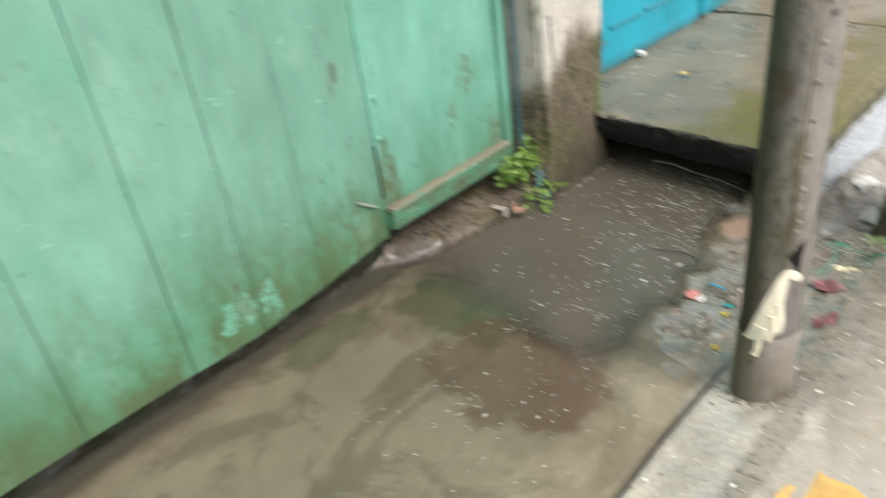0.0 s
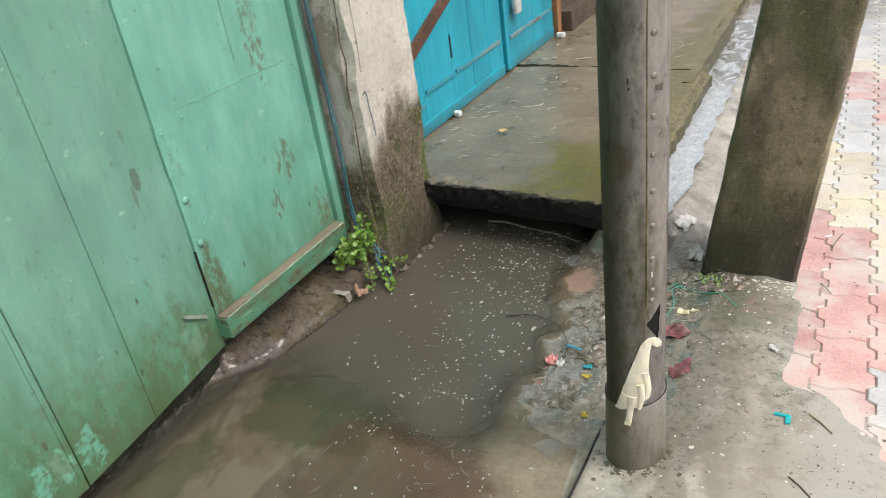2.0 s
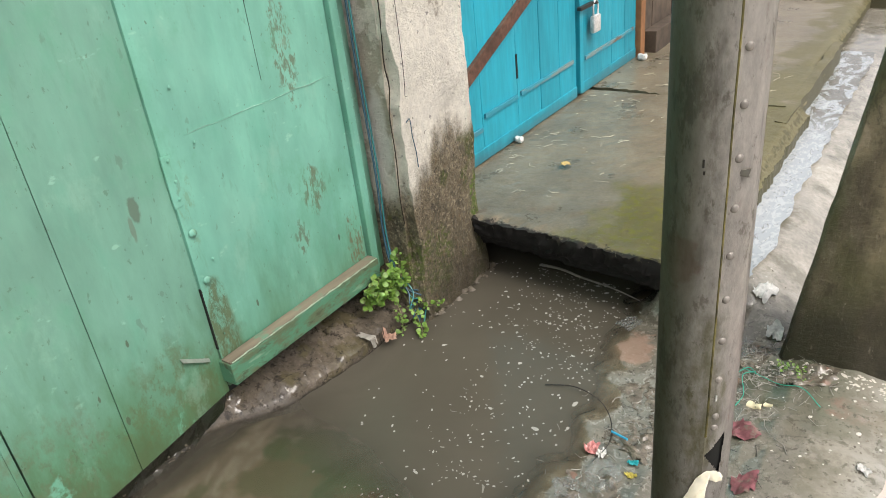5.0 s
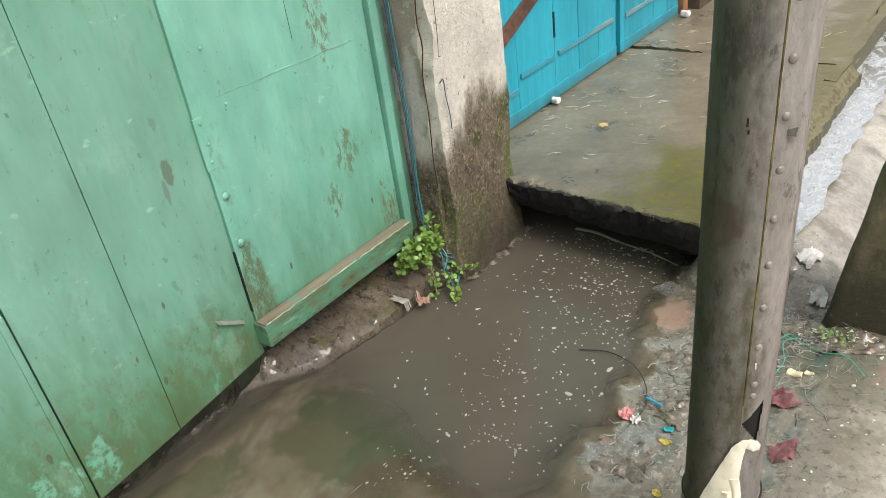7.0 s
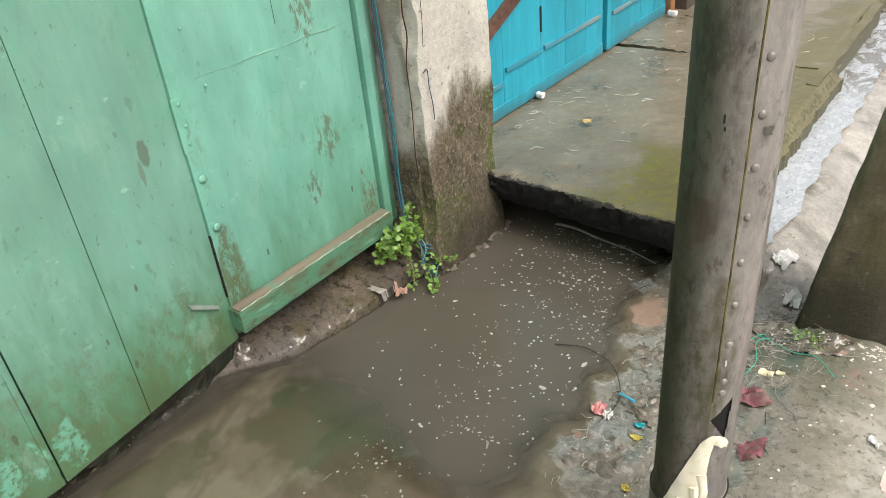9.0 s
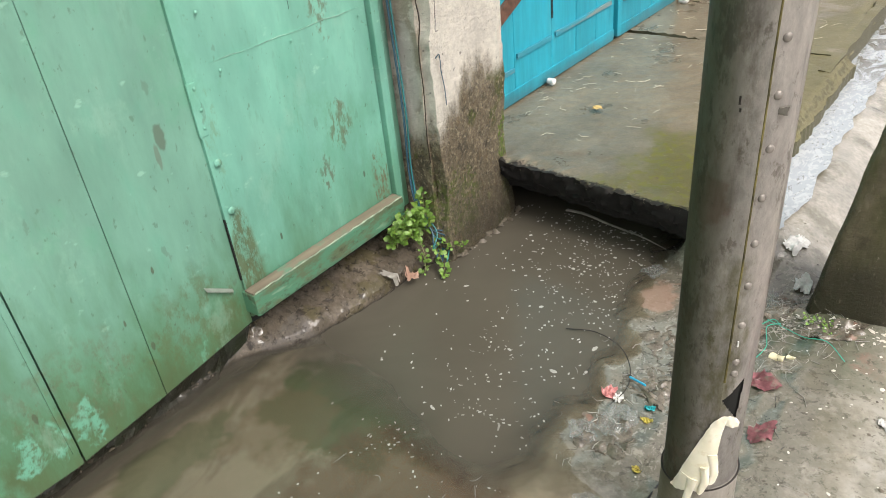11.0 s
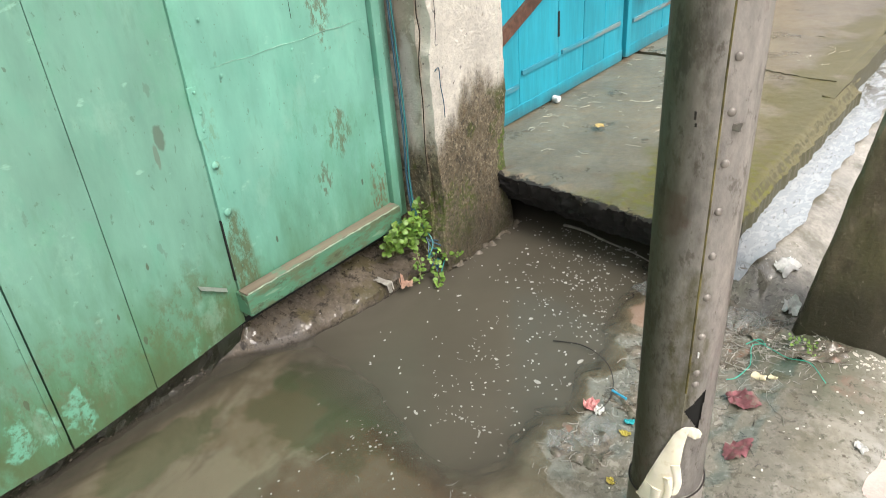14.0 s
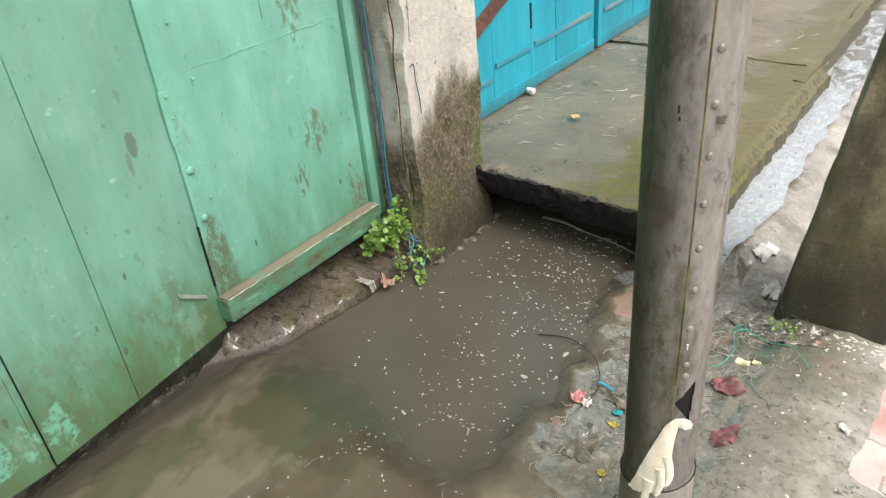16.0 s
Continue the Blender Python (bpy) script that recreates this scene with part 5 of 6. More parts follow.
# ---- weeds and cables at the foot of the pillar ----
def leaf_into(bm, at, way, up, size, rng):
    """A small round-toothed leaf, cupped along its rib."""
    way, up = way.normalized(), up.normalized()
    side = way.cross(up).normalized()
    up = side.cross(way)
    spine = [bm.verts.new(at + way * size * t + up * size * 0.18 * math.sin(3 * t)) for t in (0, 0.35, 0.7, 1.0)]
    lefts = [bm.verts.new(at + way * size * t + side * size * w + up * size * 0.22) for t, w in ((0.12, 0.32), (0.45, 0.48), (0.8, 0.30))]
    rights = [bm.verts.new(at + way * size * t - side * size * w + up * size * 0.22) for t, w in ((0.12, 0.32), (0.45, 0.48), (0.8, 0.30))]
    for e, flip in ((lefts, False), (rights, True)):
        for q in ((spine[0], spine[1], e[0]), (spine[1], e[1], e[0]), (spine[1], spine[2], e[1]), (spine[2], e[2], e[1]), (spine[2], spine[3], e[2])):
            bm.faces.new(q[::-1] if flip else q)


def weed(stalks, seed, label, size=0.026):
    rng = random.Random(seed)
    root = thing("weed", stalks[0][0], label, "weed")
    for pts in stalks:
        line = smooth_line(pts, 5)
        part("stem", tube(line, [0.0016 * (1 - 0.5 * i / len(line)) for i in range(len(line))], 5), STEM, root, smooth=True)
        lb = bmesh.new()
        for i in range(2, len(line)):
            for _ in range(3):
                a = rng.uniform(0, 6.28)
                way = Vector((math.cos(a), math.sin(a), rng.uniform(-0.5, 0.9)))
                leaf_into(lb, line[i] + way * rng.uniform(0.003, 0.016), way, Vector((0.3 + rng.uniform(-0.9, 0.9), -0.3 + rng.uniform(-0.9, 0.9), 1)), size * rng.uniform(0.45, 1.25), rng)
        part("leaves", lb, LEAF, root, smooth=True)
    return root


rng = random.Random(4)
stalks = []
for i in range(20):
    a = rng.uniform(-0.9, 2.6)
    r = rng.uniform(0.02, 0.10)
    b = Vector((-1.525 + rng.uniform(-0.015, 0.02), 2.33 + rng.uniform(-0.05, 0.07), 0.115))
    stalks.append([b, b + Vector((0.012, -0.01, 0.05)), b + Vector((r * math.cos(a) * 0.6, r * math.sin(a) - 0.02, 0.085 + rng.uniform(-0.02, 0.05)))])
weed(stalks, 5, "bushy bright green weed growing on the mortar ledge", 0.023)
weed([[(-1.50, 2.44, 0.10), (-1.49, 2.43, 0.20), (-1.485, 2.425, 0.29)], [(-1.50, 2.42, 0.10), (-1.475, 2.42, 0.17), (-1.46, 2.40, 0.22)]], 6, "upright thin green weed beside the pillar", 0.022)
weed([[(-1.49, 2.38, 0.12), (-1.45, 2.36, 0.06), (-1.425, 2.32, 0.022)], [(-1.48, 2.42, 0.12), (-1.42, 2.40, 0.07), (-1.38, 2.38, 0.018), (-1.36, 2.35, 0.008)],
      [(-1.47, 2.45, 0.11), (-1.40, 2.46, 0.07), (-1.37, 2.50, 0.07)]], 7, "trailing weed drooping over the water", 0.018)

for i, (dx, dy, mat) in enumerate(((0.0, 0.0, CABLE), (0.006, 0.008, CABLE), (-0.006, 0.006, CABLE_B), (0.004, -0.008, CABLE), (0.010, 0.001, CABLE_B))):
    x, y = -1.560 + dx, 2.448 + dy
    pts = [(x, y, 2.2), (x + 0.004, y - 0.004, 1.5), (x - 0.003, y + 0.005, 1.0), (x + 0.01, y + 0.002, 0.6), (x + 0.004, y, 0.36), (x + 0.03, y - 0.01, 0.22),
           (x + 0.07 + 0.01 * i, y - 0.02, 0.14), (x + 0.12, y + 0.02 - 0.02 * i, 0.12 - 0.008 * i), (x + 0.15 - 0.015 * i, y + 0.05, 0.07), (x + 0.10, y + 0.03 + 0.01 * i, 0.06), (x + 0.13 + 0.01 * i, y - 0.05, 0.04)]
    tagged(link("cable", tube(smooth_line(pts, 7), 0.0028, 6), mat, True), "thin blue cable running down the pillar into a tangle", "cable", "cables by the pillar")
tagged(link("wire", tube(smooth_line([(-1.424, 2.522, 1.25), (-1.420, 2.518, 1.0), (-1.422, 2.516, 0.90), (-1.418, 2.506, 0.865), (-1.420, 2.520, 0.86)]), 0.0011, 6), DARK_STEEL, True), "thin dark wire stuck to the white plaster", "wire")
tagged(link("wire", tube(smooth_line([(-1.421, 2.496, 0.775), (-1.416, 2.506, 0.785), (-1.418, 2.516, 0.775), (-1.420, 2.520, 0.72), (-1.420, 2.530, 0.66), (-1.420, 2.532, 0.60)]), 0.0018, 6), CABLE, True), "short bent blue wire on the plaster", "wire")

# ---- litter along the shore ----
G = ground_z


def rest(x, y, up=0.0):
    return (x, y, max(G(x, y), 0.0) + up)


tagged(link("twig", tube(smooth_line([(-0.835, 2.31, 0.006), (-0.74, 2.335, 0.012), (-0.64, 2.30, 0.018), (-0.575, 2.23, 0.016), (-0.545, 2.14, 0.02), (-0.56, 2.06, 0.012)]), [0.0020 - 0.00003 * i for i in range(31)], 6), TWIG, True), "thin curved black twig reaching over the water", "twig")
tagged(link("reed", tube(smooth_line([(-1.20, 2.985, 0.016), (-1.10, 2.965, 0.030), (-1.00, 2.95, 0.022), (-0.86, 2.93, 0.018), (-0.74, 2.90, 0.010)]), [0.010 - 0.0003 * i for i in range(25)], 7, flat=0.4), REED, True), "pale rotten reed afloat under the slab edge", "reed")
# Thin black tube drawn for the dark line along the footway edge.
tagged(link("hose", tube(smooth_line([rest(-0.335, 0.75, 0.004), rest(-0.340, 1.20, 0.004), rest(-0.342, 1.45, 0.004), rest(-0.336, 1.66, 0.004), rest(-0.336, 1.80, 0.003), rest(-0.330, 1.90, 0.001)], 8), 0.0036, 8), BLACK_RUBBER, True), "thin black tube along the edge of the footway", "hose")
wrapper = thing("sweet_wrapper", (-0.585, 2.11, 0.01), "torn red and white foil sweet wrapper", "wrapper")
part("foil", crumple(-0.585, 2.11, 0.042, 0.040, 0, 0.024, 3, 10, 0.4, ground=lambda x, y: max(G(x, y), 0.0)), RED_FOIL, wrapper)
part("end", crumple(-0.552, 2.098, 0.028, 0.032, 0, 0.025, 5, 8, 0.2, ground=lambda x, y: max(G(x, y), 0.0)), WHITE, wrapper, "white twisted end")
shore = lambda x, y: max(G(x, y), 0.0)
for cx, cy, w, d, lift, seed, mat, name, label, cat in (
        (-0.515, 2.02, 0.12, 0.10, 0.020, 11, FILM, "plastic_bag", "clear crumpled plastic bag scrap in the mud", "plastic bag"),
        (-0.58, 1.94, 0.09, 0.07, 0.012, 12, FILM, "plastic_bag", "thin clear plastic film at the waterline", "plastic bag"),
        (-0.72, 2.76, 0.07, 0.08, 0.008, 13, FILM, "plastic_bag", "wet clear polythene afloat by the slab", "plastic bag"),
        (-0.36, 2.72, 0.14, 0.12, 0.020, 14, FILM, "plastic_bag", "muddy clear polythene scrap behind the pole", "plastic bag"),
        (-0.32, 2.98, 0.09, 0.055, 0.022, 15, WHITE, "carrier_bag", "torn white carrier bag scrap at the gutter mouth", "carrier bag"),
        (-0.255, 2.85, 0.07, 0.05, 0.020, 16, WHITE, "carrier_bag", "small white plastic scrap beside the post", "carrier bag"),
        (-0.235, 2.335, 0.085, 0.075, 0.018, 17, CLOTH, "cloth_scrap", "wet maroon cloth scrap in the mud", "cloth"),
        (-0.175, 2.13, 0.06, 0.08, 0.010, 18, CLOTH, "cloth_scrap", "muddy maroon rag pressed into silt", "cloth"),
        (-0.40, 1.885, 0.018, 0.022, 0.012, 19, YELLOW, "foil_scrap", "small yellow foil scrap", "wrapper"),
        (-0.445, 2.05, 0.02, 0.028, 0.012, 20, YELLOW, "foil_scrap", "small yellow-green foil scrap", "wrapper"),
        (-0.455, 2.10, 0.024, 0.026, 0.018, 21, TEAL, "foil_scrap", "dark teal foil scrap by the pole", "wrapper"),
        (-0.455, 1.735, 0.07, 0.06, 0.010, 22, FILM, "plastic_bag", "small pale film scrap on wet silt", "plastic bag"),
        (-1.44, 2.265, 0.045, 0.04, 0.016, 24, PINK_PAPER, "paper_scrap", "pinkish torn paper at the ledge edge", "paper"),
        (0.47, 1.87, 0.09, 0.025, 0.010, 25, WHITE, "paper_scrap", "white paper strip on the pavers", "paper"),
        (0.075, 2.30, 0.035, 0.025, 0.010, 26, WHITE, "paper_scrap", "small white scrap on the footway", "paper"),
        (-1.50, 2.20, 0.10, 0.03, 0.008, 27, REED, "paper_scrap", "pale wet cardboard strip on the ledge", "paper")):
    over = shore if name != "paper_scrap" or cx > -1 else (lambda x, y: 0.030 if x > -1.46 else 0.06)
    if cx > 0.2:
        over = lambda x, y: 0.062
    tagged(link(name, crumple(cx, cy, w, d, 0, lift, seed, 12, seed * 0.7, ground=over), mat, mat is not FILM), label, cat)
tagged(link("straw", tube([rest(-0.555, 2.185, 0.022), rest(-0.50, 2.165, 0.022)], 0.0035, 8), plain("blue_straw", (0.03, 0.38, 0.62), 0.35), True), "short bright blue drinking straw piece", "straw")
for pts in ([(-0.30, 2.62), (-0.24, 2.60), (-0.18, 2.56), (-0.12, 2.55), (-0.06, 2.49)], [(-0.26, 2.61), (-0.29, 2.58), (-0.275, 2.53), (-0.265, 2.48), (-0.28, 2.42), (-0.30, 2.40)], [(-0.31, 2.58), (-0.285, 2.63), (-0.255, 2.60)]):
    tagged(link("string", tube(smooth_line([rest(x, y, 0.010) for x, y in pts]), 0.0014, 6), TURQ, True), "tangled turquoise plastic string", "string", "turquoise string")
clip = thing("plastic_clip", (0.125, 1.995, 0.05), "small bright teal plastic clip on wet silt", "clip")
part("arm", box(0.105, 0.145, 1.998, 2.008, 0.060, 0.070, 0.002), TEAL, clip)
part("arm", box(0.134, 0.148, 1.972, 2.004, 0.058, 0.070, 0.002), TEAL, clip)
for x, y, r in ((-0.225, 2.45, 0.020), (-0.19, 2.465, 0.012)):
    s = lump(-r, r, -r * 0.7, r * 0.7, -r * 0.3, r * 0.3, r / 4, r * 0.5, 45, x)
    bmesh.ops.transform(s, matrix=Matrix.Translation(rest(x, y, r * 0.35)), verts=s.verts[:])
    for _ in range(3):
        bmesh.ops.smooth_vert(s, verts=s.verts[:], factor=0.7, use_axis_x=True, use_axis_y=True, use_axis_z=True)
    tagged(link("shell", s, SHELL, True), "cream broken shell in the mud", "shell")
for x0, y0, x1, y1, label in ((0.205, 2.98, 0.235, 3.10, "grey stick lying across the pavers"), (0.18, 2.72, 0.215, 2.66, "short dark twig on the pavers"), (0.16, 1.78, 0.22, 1.72, "dark wet twig on the footway"), (0.19, 2.03, 0.25, 1.97, "thin twig on silt")):
    tagged(link("stick", tube([(x0, y0, 0.0655), ((x0 + x1) / 2, (y0 + y1) / 2 + 0.004, 0.067), (x1, y1, 0.0655)], 0.0020, 6), STEM if x0 > 0.17 else BROWN_WOOD, True), label, "stick")
leafy = bmesh.new()
leaf_into(leafy, Vector((-1.33, 3.45, 0.262)), Vector((1, 0.2, 0.1)), Vector((0, 0, 1)), 0.05, rng)
leaf_into(leafy, Vector((-1.31, 3.47, 0.264)), Vector((0.3, -1, 0.2)), Vector((0, 0.3, 1)), 0.045, rng)
tagged(link("fallen_leaf", leafy, DRYLEAF, True), "curled yellow fallen leaf on the slab", "leaf")
for x, y, s in ((-1.655, 3.66, 0.022), (-1.62, 5.25, 0.030)):
    c = lump(-s, s, -s * 0.8, s * 0.8, 0, s * 1.3, s / 4, s * 0.25, 25, y)
    for _ in range(6):
        bmesh.ops.smooth_vert(c, verts=c.verts[:], factor=0.8, use_axis_x=True, use_axis_y=True, use_axis_z=True)
    ragged(c, 0.004, 60, y)
    bmesh.ops.transform(c, matrix=Matrix.Translation((x, y, 0.262)), verts=c.verts[:])
    tagged(link("crushed_cup", c, WHITE, True), "crushed white paper cup against the blue door", "cup")


# straw bits on the slab, specks of scum, grit: too many to count
def scatter(name, label, category, mat, count, place, size, seed, long=1.0, flat=0.3, lay=0.0015):
    rng, bm = random.Random(seed), bmesh.new()
    for _ in range(count):
        x, y, z = place(rng)
        r = size * rng.uniform(0.4, 1.3) * (1.0 if rng.random() < 0.85 else 1.7)
        a, seg = rng.uniform(0, 6.28), 7
        ln = r * long * rng.uniform(0.6, 1.3)
        ring = []
        for s in range(seg):
            t = 2 * math.pi * s / seg
            q = rng.uniform(0.7, 1.2)
            u, v = ln * math.cos(t) * q, r * math.sin(t) * q
            ring.append((x + u * math.cos(a) - v * math.sin(a), y + u * math.sin(a) + v * math.cos(a)))
        low = [bm.verts.new((p[0], p[1], z)) for p in ring]
        tip = bm.verts.new((x, y, z + max(lay, r * flat)))
        for s in range(seg):
            bm.faces.new((low[s], low[(s + 1) % seg], tip))
    return tagged(link(name, bm, mat, True), label, category, kind="stuff")


def on_pool(rng):
    while True:
        x, y = rng.uniform(-1.40, -0.62), 1.70 + 1.28 * (1 - rng.random() ** 1.7)
        if G(x, y) < -0.05 and rng.random() < 0.25 + 0.75 * ease(-1.3, -0.85, x):
            return x, y, 0.0008


scatter("scum_specks", "white flecks of scum floating on the drain water", "scum", FOAM, 420, on_pool, 0.0028, 1, 1.6, 0.12)
scatter("scum_specks", "fine pale flecks near the slab", "scum", FOAM, 120, lambda r: (r.uniform(-1.25, -0.72), r.uniform(2.50, 2.95), 0.0008), 0.0026, 2, 1.4, 0.15)
scatter("scum_specks", "larger scum scraps floating on the water", "scum", FOAM, 26, lambda r: (r.uniform(-1.05, -0.66), r.uniform(1.75, 2.85), 0.0008), 0.0040, 3, 1.6, 0.12)
scatter("scum_specks", "flecks drifting over the shallow apron", "scum", FOAM, 130, lambda r: (r.uniform(-1.15, -0.45), r.uniform(0.95, 1.68), 0.0008), 0.0022, 4, 1.8, 0.12)


# Fixed grey curls added in place of raindrop ripples and splashes.
def squiggles(count, place, seed, size=1.0, mat=None):
    rng, bm = random.Random(seed), bmesh.new()
    for _ in range(count):
        x, y = place(rng)
        a, ln, bend = rng.uniform(0, 6.28), size * rng.uniform(0.010, 0.045), rng.uniform(-2.2, 2.2)
        pts = [(x, y, 0.001)]
        for _ in range(5):
            a += bend * 0.3 + rng.uniform(-0.35, 0.35)
            pts.append((pts[-1][0] + ln / 5 * math.cos(a), pts[-1][1] + ln / 5 * math.sin(a), 0.001))
        tube(pts, [size * q for q in (0.0004, 0.0010, 0.0013, 0.0012, 0.0009, 0.0004)], 5, bm, flat=0.4)
    return tagged(link("ripple_threads", bm, mat or THREAD, True), "thin curls standing in for raindrop ripples on the water", "scum", kind="stuff")


squiggles(14, lambda r: (r.uniform(-1.10, -0.65), r.uniform(1.45, 2.35)), 21)
squiggles(26, lambda r: (r.uniform(-1.05, -0.50), r.uniform(0.95, 1.6)), 23, 1.1)
for seed, cx, cy, many in ((24, -1.02, 1.66, 30), (25, -0.86, 1.88, 30), (26, -1.05, 2.62, 16), (27, -0.80, 2.45, 18), (28, -0.96, 2.12, 22), (29, -0.62, 1.56, 16), (30, -0.92, 1.30, 30)):
    scatter("scum_specks", "torn grey rafts of scum on the water", "scum", BROTH, many, lambda r: (r.gauss(cx, 0.07), r.gauss(cy, 0.045), 0.0008), 0.0022, seed, 2.4, 0.10)


def straws(name, label, count, place, length, seed, mat, thick=1.0):
    rng, bm = random.Random(seed), bmesh.new()
    for _ in range(count):
        x, y, z = place(rng)
        a, ln, bend = rng.uniform(0, 6.28), length * rng.uniform(0.25, 1.6), rng.uniform(-1.5, 1.5)
        pts = [(x, y, z), (x + 0.5 * ln * math.cos(a), y + 0.5 * ln * math.sin(a), z + 0.001), (x + 0.5 * ln * math.cos(a) + 0.5 * ln * math.cos(a + bend), y + 0.5 * ln * math.sin(a) + 0.5 * ln * math.sin(a + bend), z)]
        tube(pts, rng.uniform(0.0007, 0.0016) * thick, 4, bm)
    return tagged(link(name, bm, mat, True), label, "straw", kind="stuff")


def on_slab(rng):
    return rng.triangular(-1.66, -0.75, -1.60), rng.uniform(3.10, 4.55), 0.2655


straws("straw_bits", "pale bits of straw strewn over the wet slab", 60, on_slab, 0.042, 7, DRY)
straws("straw_bits", "pale bits of straw on the far slab", 30, lambda r: (r.uniform(-1.66, -0.7), r.uniform(4.65, 5.25), 0.270), 0.05, 8, DRY)
straws("straw_bits", "rotting straw and fibres in the mud behind the pole", 260, lambda r: (lambda x, y: (x, y, G(x, y) + 0.004))(r.gauss(-0.27, 0.10), r.gauss(2.60, 0.12)), 0.05, 9, REED, 0.7)
straws("straw_bits", "dark rotting stalks in the mud", 90, lambda r: (lambda x, y: (x, y, G(x, y) + 0.003))(r.uniform(-0.58, -0.10), r.uniform(1.85, 2.75)), 0.035, 10, TWIG, 0.55)
straws("straw_bits", "pale fibres at the waterline", 40, lambda r: (lambda x, y: (x, y, max(0, G(x, y)) + 0.003))(r.uniform(-0.62, -0.42), r.uniform(1.80, 2.35)), 0.035, 11, REED)


def on_land(rng):
    while True:
        x, y = rng.uniform(-0.62, 0.35), rng.uniform(1.2, 3.2)
        if G(x, y) > 0.004:
            return x, y, G(x, y)


scatter("grit", "pale grit and crumbs on the wet footway", "grit", SPECK, 260, on_land, 0.0032, 12, 1.2, 0.6)
scatter("gravel", "dark wet gravel on the footway", "gravel", GRAVEL, 300, on_land, 0.0034, 13, 1.1, 0.7)
scatter("grit", "dark crumbs of grit strewn on the wet pavers", "grit", GRAVEL, 130, lambda r: (r.uniform(0.12, 1.0), 1.9 + 2.4 * r.random() ** 1.5, 0.061), 0.0045, 18, 1.4, 0.5)
scatter("gravel", "pebbles along the foot of the pillar", "gravel", GRAVEL, 110, lambda r: (lambda t: (-1.405 + r.uniform(-0.02, 0.03), 2.46 + 0.46 * t, r.uniform(-0.004, 0.015)))(r.random()), 0.010, 14, 1.2, 0.8)
scatter("gravel", "rubble and dirt along the foot of the green door", "gravel", GRAVEL, 110, lambda r: (r.uniform(-1.70, -1.675), r.uniform(0.9, 1.7), r.uniform(-0.005, 0.03)), 0.0036, 15, 1.3, 0.7)
scatter("gravel", "crumbs on the mortar ledge", "gravel", SPECK, 8, lambda r: (r.uniform(-1.60, -1.53), r.uniform(1.85, 2.4), 0.058), 0.003, 16, 1.2, 0.6)

scatter("grit", "pale washed-up crumbs round the foot of the post", "grit", SPECK, 150, lambda r: (lambda x, y: (x, y, G(x, y) + 0.001))(r.uniform(-0.27, 0.13), 2.68 - abs(r.gauss(0, 0.035))), 0.0034, 31, 1.8, 0.4)
scatter("grit", "grey gravel round the foot of the pole", "grit", GRAVEL, 120, lambda r: (lambda a, d: (PX + d * math.cos(a), PY + d * math.sin(a), G(PX + d * math.cos(a), PY + d * math.sin(a))))(r.uniform(-3.1, 0.8), 0.083 + abs(r.gauss(0, 0.02))), 0.0036, 32, 1.3, 0.6)
weed([[(-0.20, 2.67, 0.05), (-0.19, 2.64, 0.08), (-0.17, 2.61, 0.085)], [(-0.16, 2.67, 0.05), (-0.14, 2.64, 0.075), (-0.13, 2.60, 0.07)]], 9, "small green weed at the foot of the post", 0.009)
for n, (cx, cy, w, d) in enumerate(((-0.53, 1.95, 0.16, 0.14), (-0.47, 2.18, 0.12, 0.16), (-0.52, 2.40, 0.14, 0.14), (-0.38, 2.55, 0.16, 0.14), (-0.30, 2.70, 0.14, 0.10), (-0.44, 2.72, 0.14, 0.12), (-0.12, 2.62, 0.16, 0.09), (-0.40, 2.30, 0.10, 0.16))):
    tagged(link("sodden_rubbish", crumple(cx, cy, w, d, 0, 0.019, 40 + n, 22, n * 1.1, 0.002, ground=lambda x, y: max(G(x, y), 0.0) - 0.006), RUBBISH, True),
           "sodden grey heap of rotting paper and plastic", "rubbish", "sodden rubbish along the drain")

# ---- zigzag pavers ----
pavement = thing("pavement", (0.8, 3, 0.05), "wet zigzag block paving in red, yellow and grey", "pavement", kind="structure")
PW, PL = 0.147, 0.250


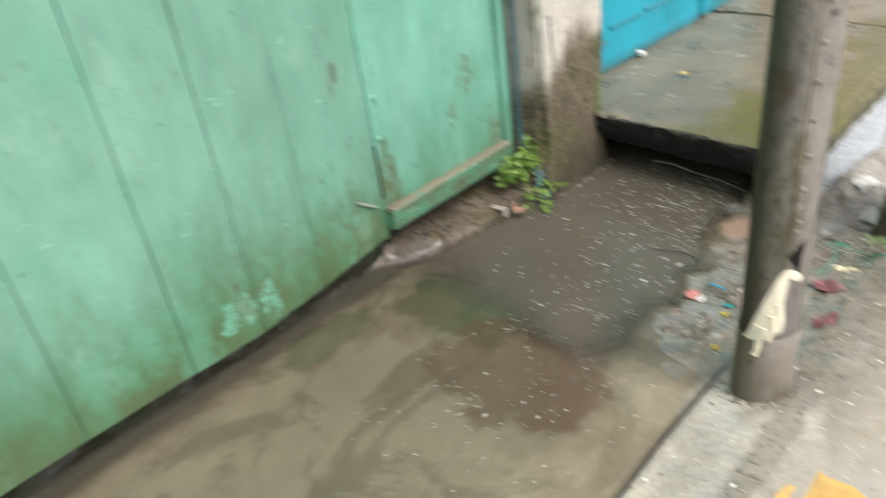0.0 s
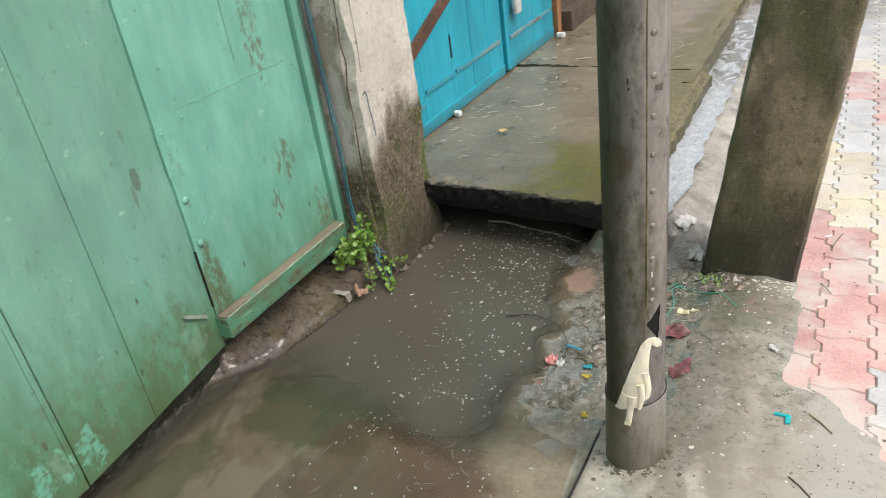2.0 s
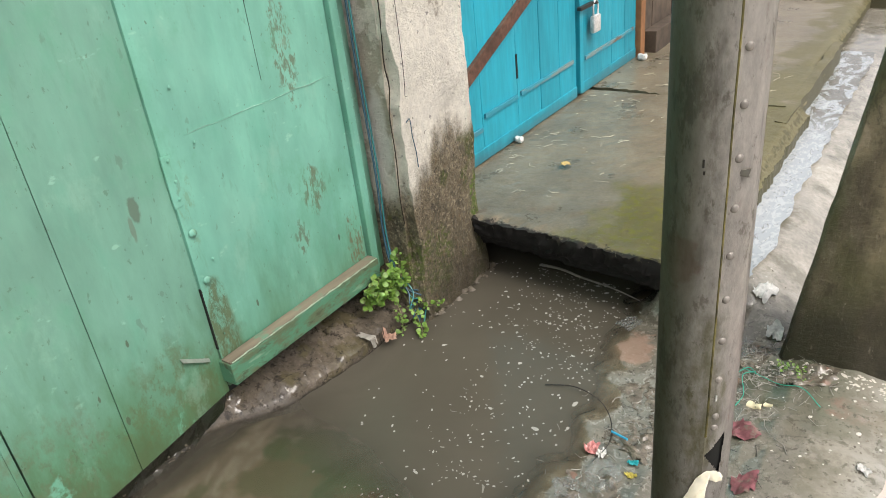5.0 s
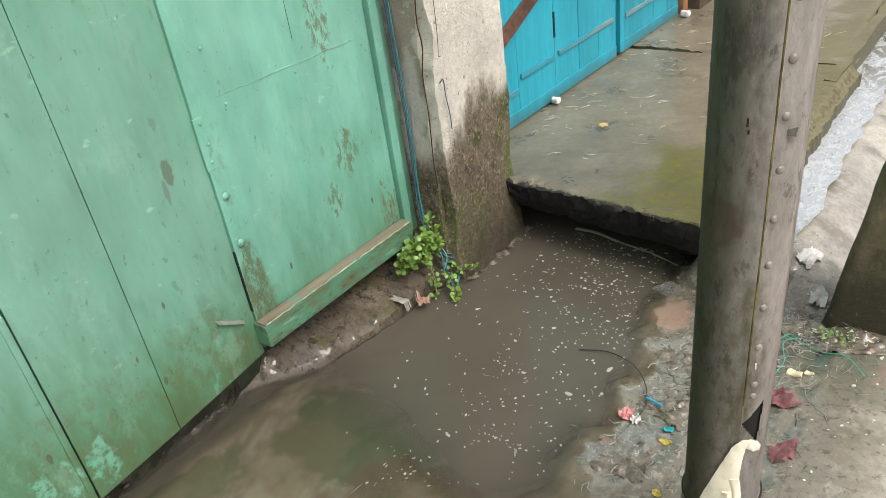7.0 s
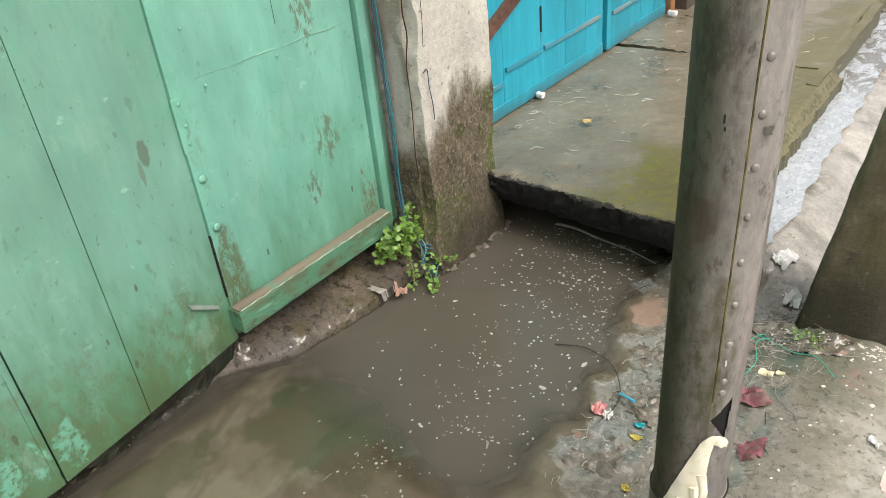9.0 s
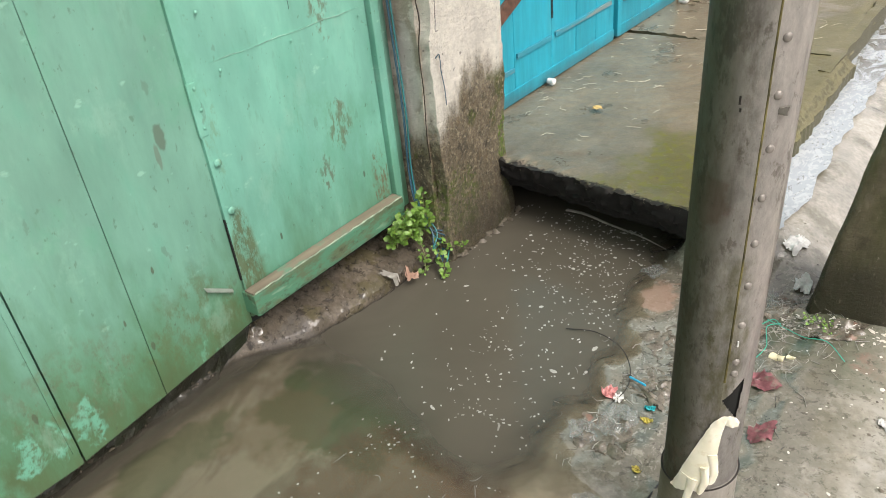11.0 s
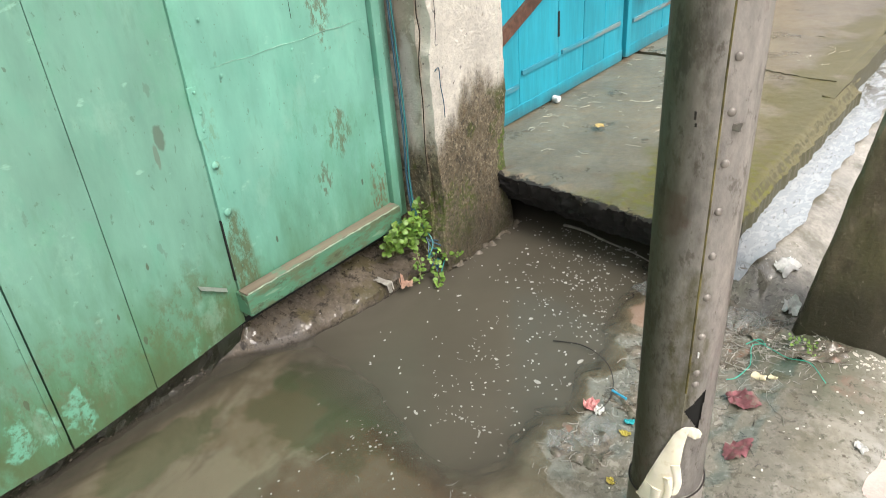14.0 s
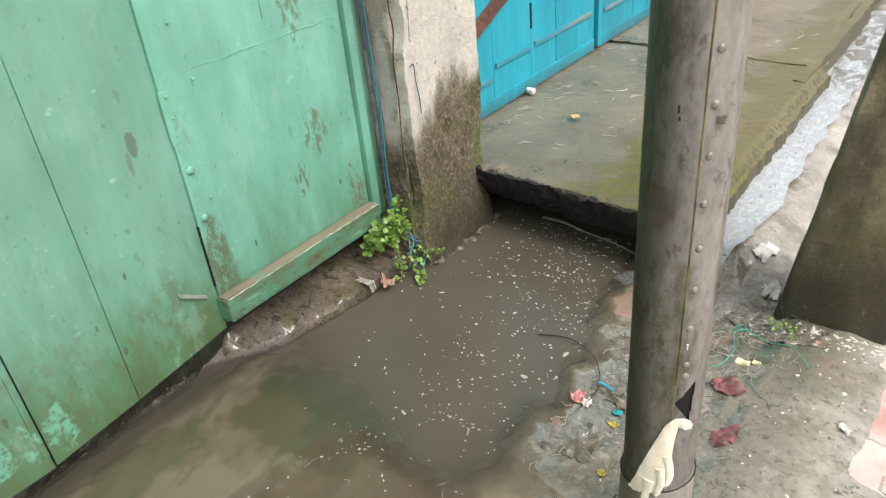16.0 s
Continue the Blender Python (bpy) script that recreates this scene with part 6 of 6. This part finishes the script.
def paver_mesh(mat, name):
    gap, edge = 0.0018, []
    us = [0.0, 0.10, 0.16, 0.34, 0.40, 0.60, 0.66, 0.84, 0.90, 1.0]
    off = [-0.011, -0.011, 0.011, 0.011, -0.011, -0.011, 0.011, 0.011, -0.011, -0.011]
    for u, o in zip(us, off):
        edge.append((PW / 2 - gap + o, -PL / 2 + gap + u * (PL - 2 * gap)))
    for t, o in ((0.30, 0.010), (0.70, -0.010)):
        edge.append((PW / 2 - t * PW - 0.011, PL / 2 - gap + o))
    for u, o in zip(us[::-1], off[::-1]):
        edge.append((-PW / 2 + gap + o, -PL / 2 + gap + u * (PL - 2 * gap)))
    for t, o in ((0.70, -0.010), (0.30, 0.010)):
        edge.append((PW / 2 - t * PW - 0.011, -PL / 2 + gap + o))
    bm = bmesh.new()
    inner = [(x * 0.955, y * 0.972) for x, y in edge]
    low = [bm.verts.new((x, y, -0.03)) for x, y in edge]
    mid = [bm.verts.new((x, y, -0.004)) for x, y in edge]
    top = [bm.verts.new((x, y, 0.0)) for x, y in inner]
    n = len(edge)
    for a, b in ((low, mid), (mid, top)):
        for i in range(n):
            bm.faces.new((a[i], a[(i + 1) % n], b[(i + 1) % n], b[i]))
    bm.faces.new(top)
    me = bpy.data.meshes.new(name)
    bm.to_mesh(me)
    bm.free()
    me.materials.append(mat)
    return me


MESH = {c: paver_mesh(m, "paver") for c, m in (("r", PAVER_RED), ("y", PAVER_YELLOW), ("g", PAVER_GREY))}
bare = new("paver", paver_mesh(PAVER_OCHRE, "paver"))
bare.matrix_world = pose(0.045, 1.405, ground_z(0.045, 1.405) + 0.003, 0, 0, -14)
bare.parent = pavement
tagged(bare, "ochre paver washed bare of silt")
rng = random.Random(8)
far_bm = {"r": bmesh.new(), "y": bmesh.new(), "g": bmesh.new()}
for col in range(12):
    for row in range(26):
        x, y = 0.118 + PW * col, 1.42 + PL * row + (PL / 2 if col % 2 else 0)
        band = y + 1.15 * x
        c = "g" if band < 2.30 else "r" if band < 3.38 else "y" if band < 4.10 else "g" if band < 4.85 else "r" if band < 5.40 else "y" if band < 5.8 else "g"
        if c == "r" and rng.random() < 0.06:
            c = "g"
        z = 0.060 + rng.uniform(-0.0018, 0.0018)
        m = pose(x, y, z, rng.uniform(-0.5, 0.5), rng.uniform(-0.5, 0.5), rng.uniform(-0.6, 0.6))
        if y < 6.0 and x < 1.3:
            ob = new("paver", MESH[c])
            ob.matrix_world = m
            ob.parent = pavement
        else:
            at = len(far_bm[c].verts)
            far_bm[c].from_mesh(MESH[c])
            far_bm[c].verts.ensure_lookup_table()
            for v in far_bm[c].verts[at:]:
                v.co = m @ v.co
for c, mat in (("r", PAVER_RED), ("y", PAVER_YELLOW), ("g", PAVER_GREY)):
    part("far_pavers", far_bm[c], mat, pavement)["kind"] = "stuff"
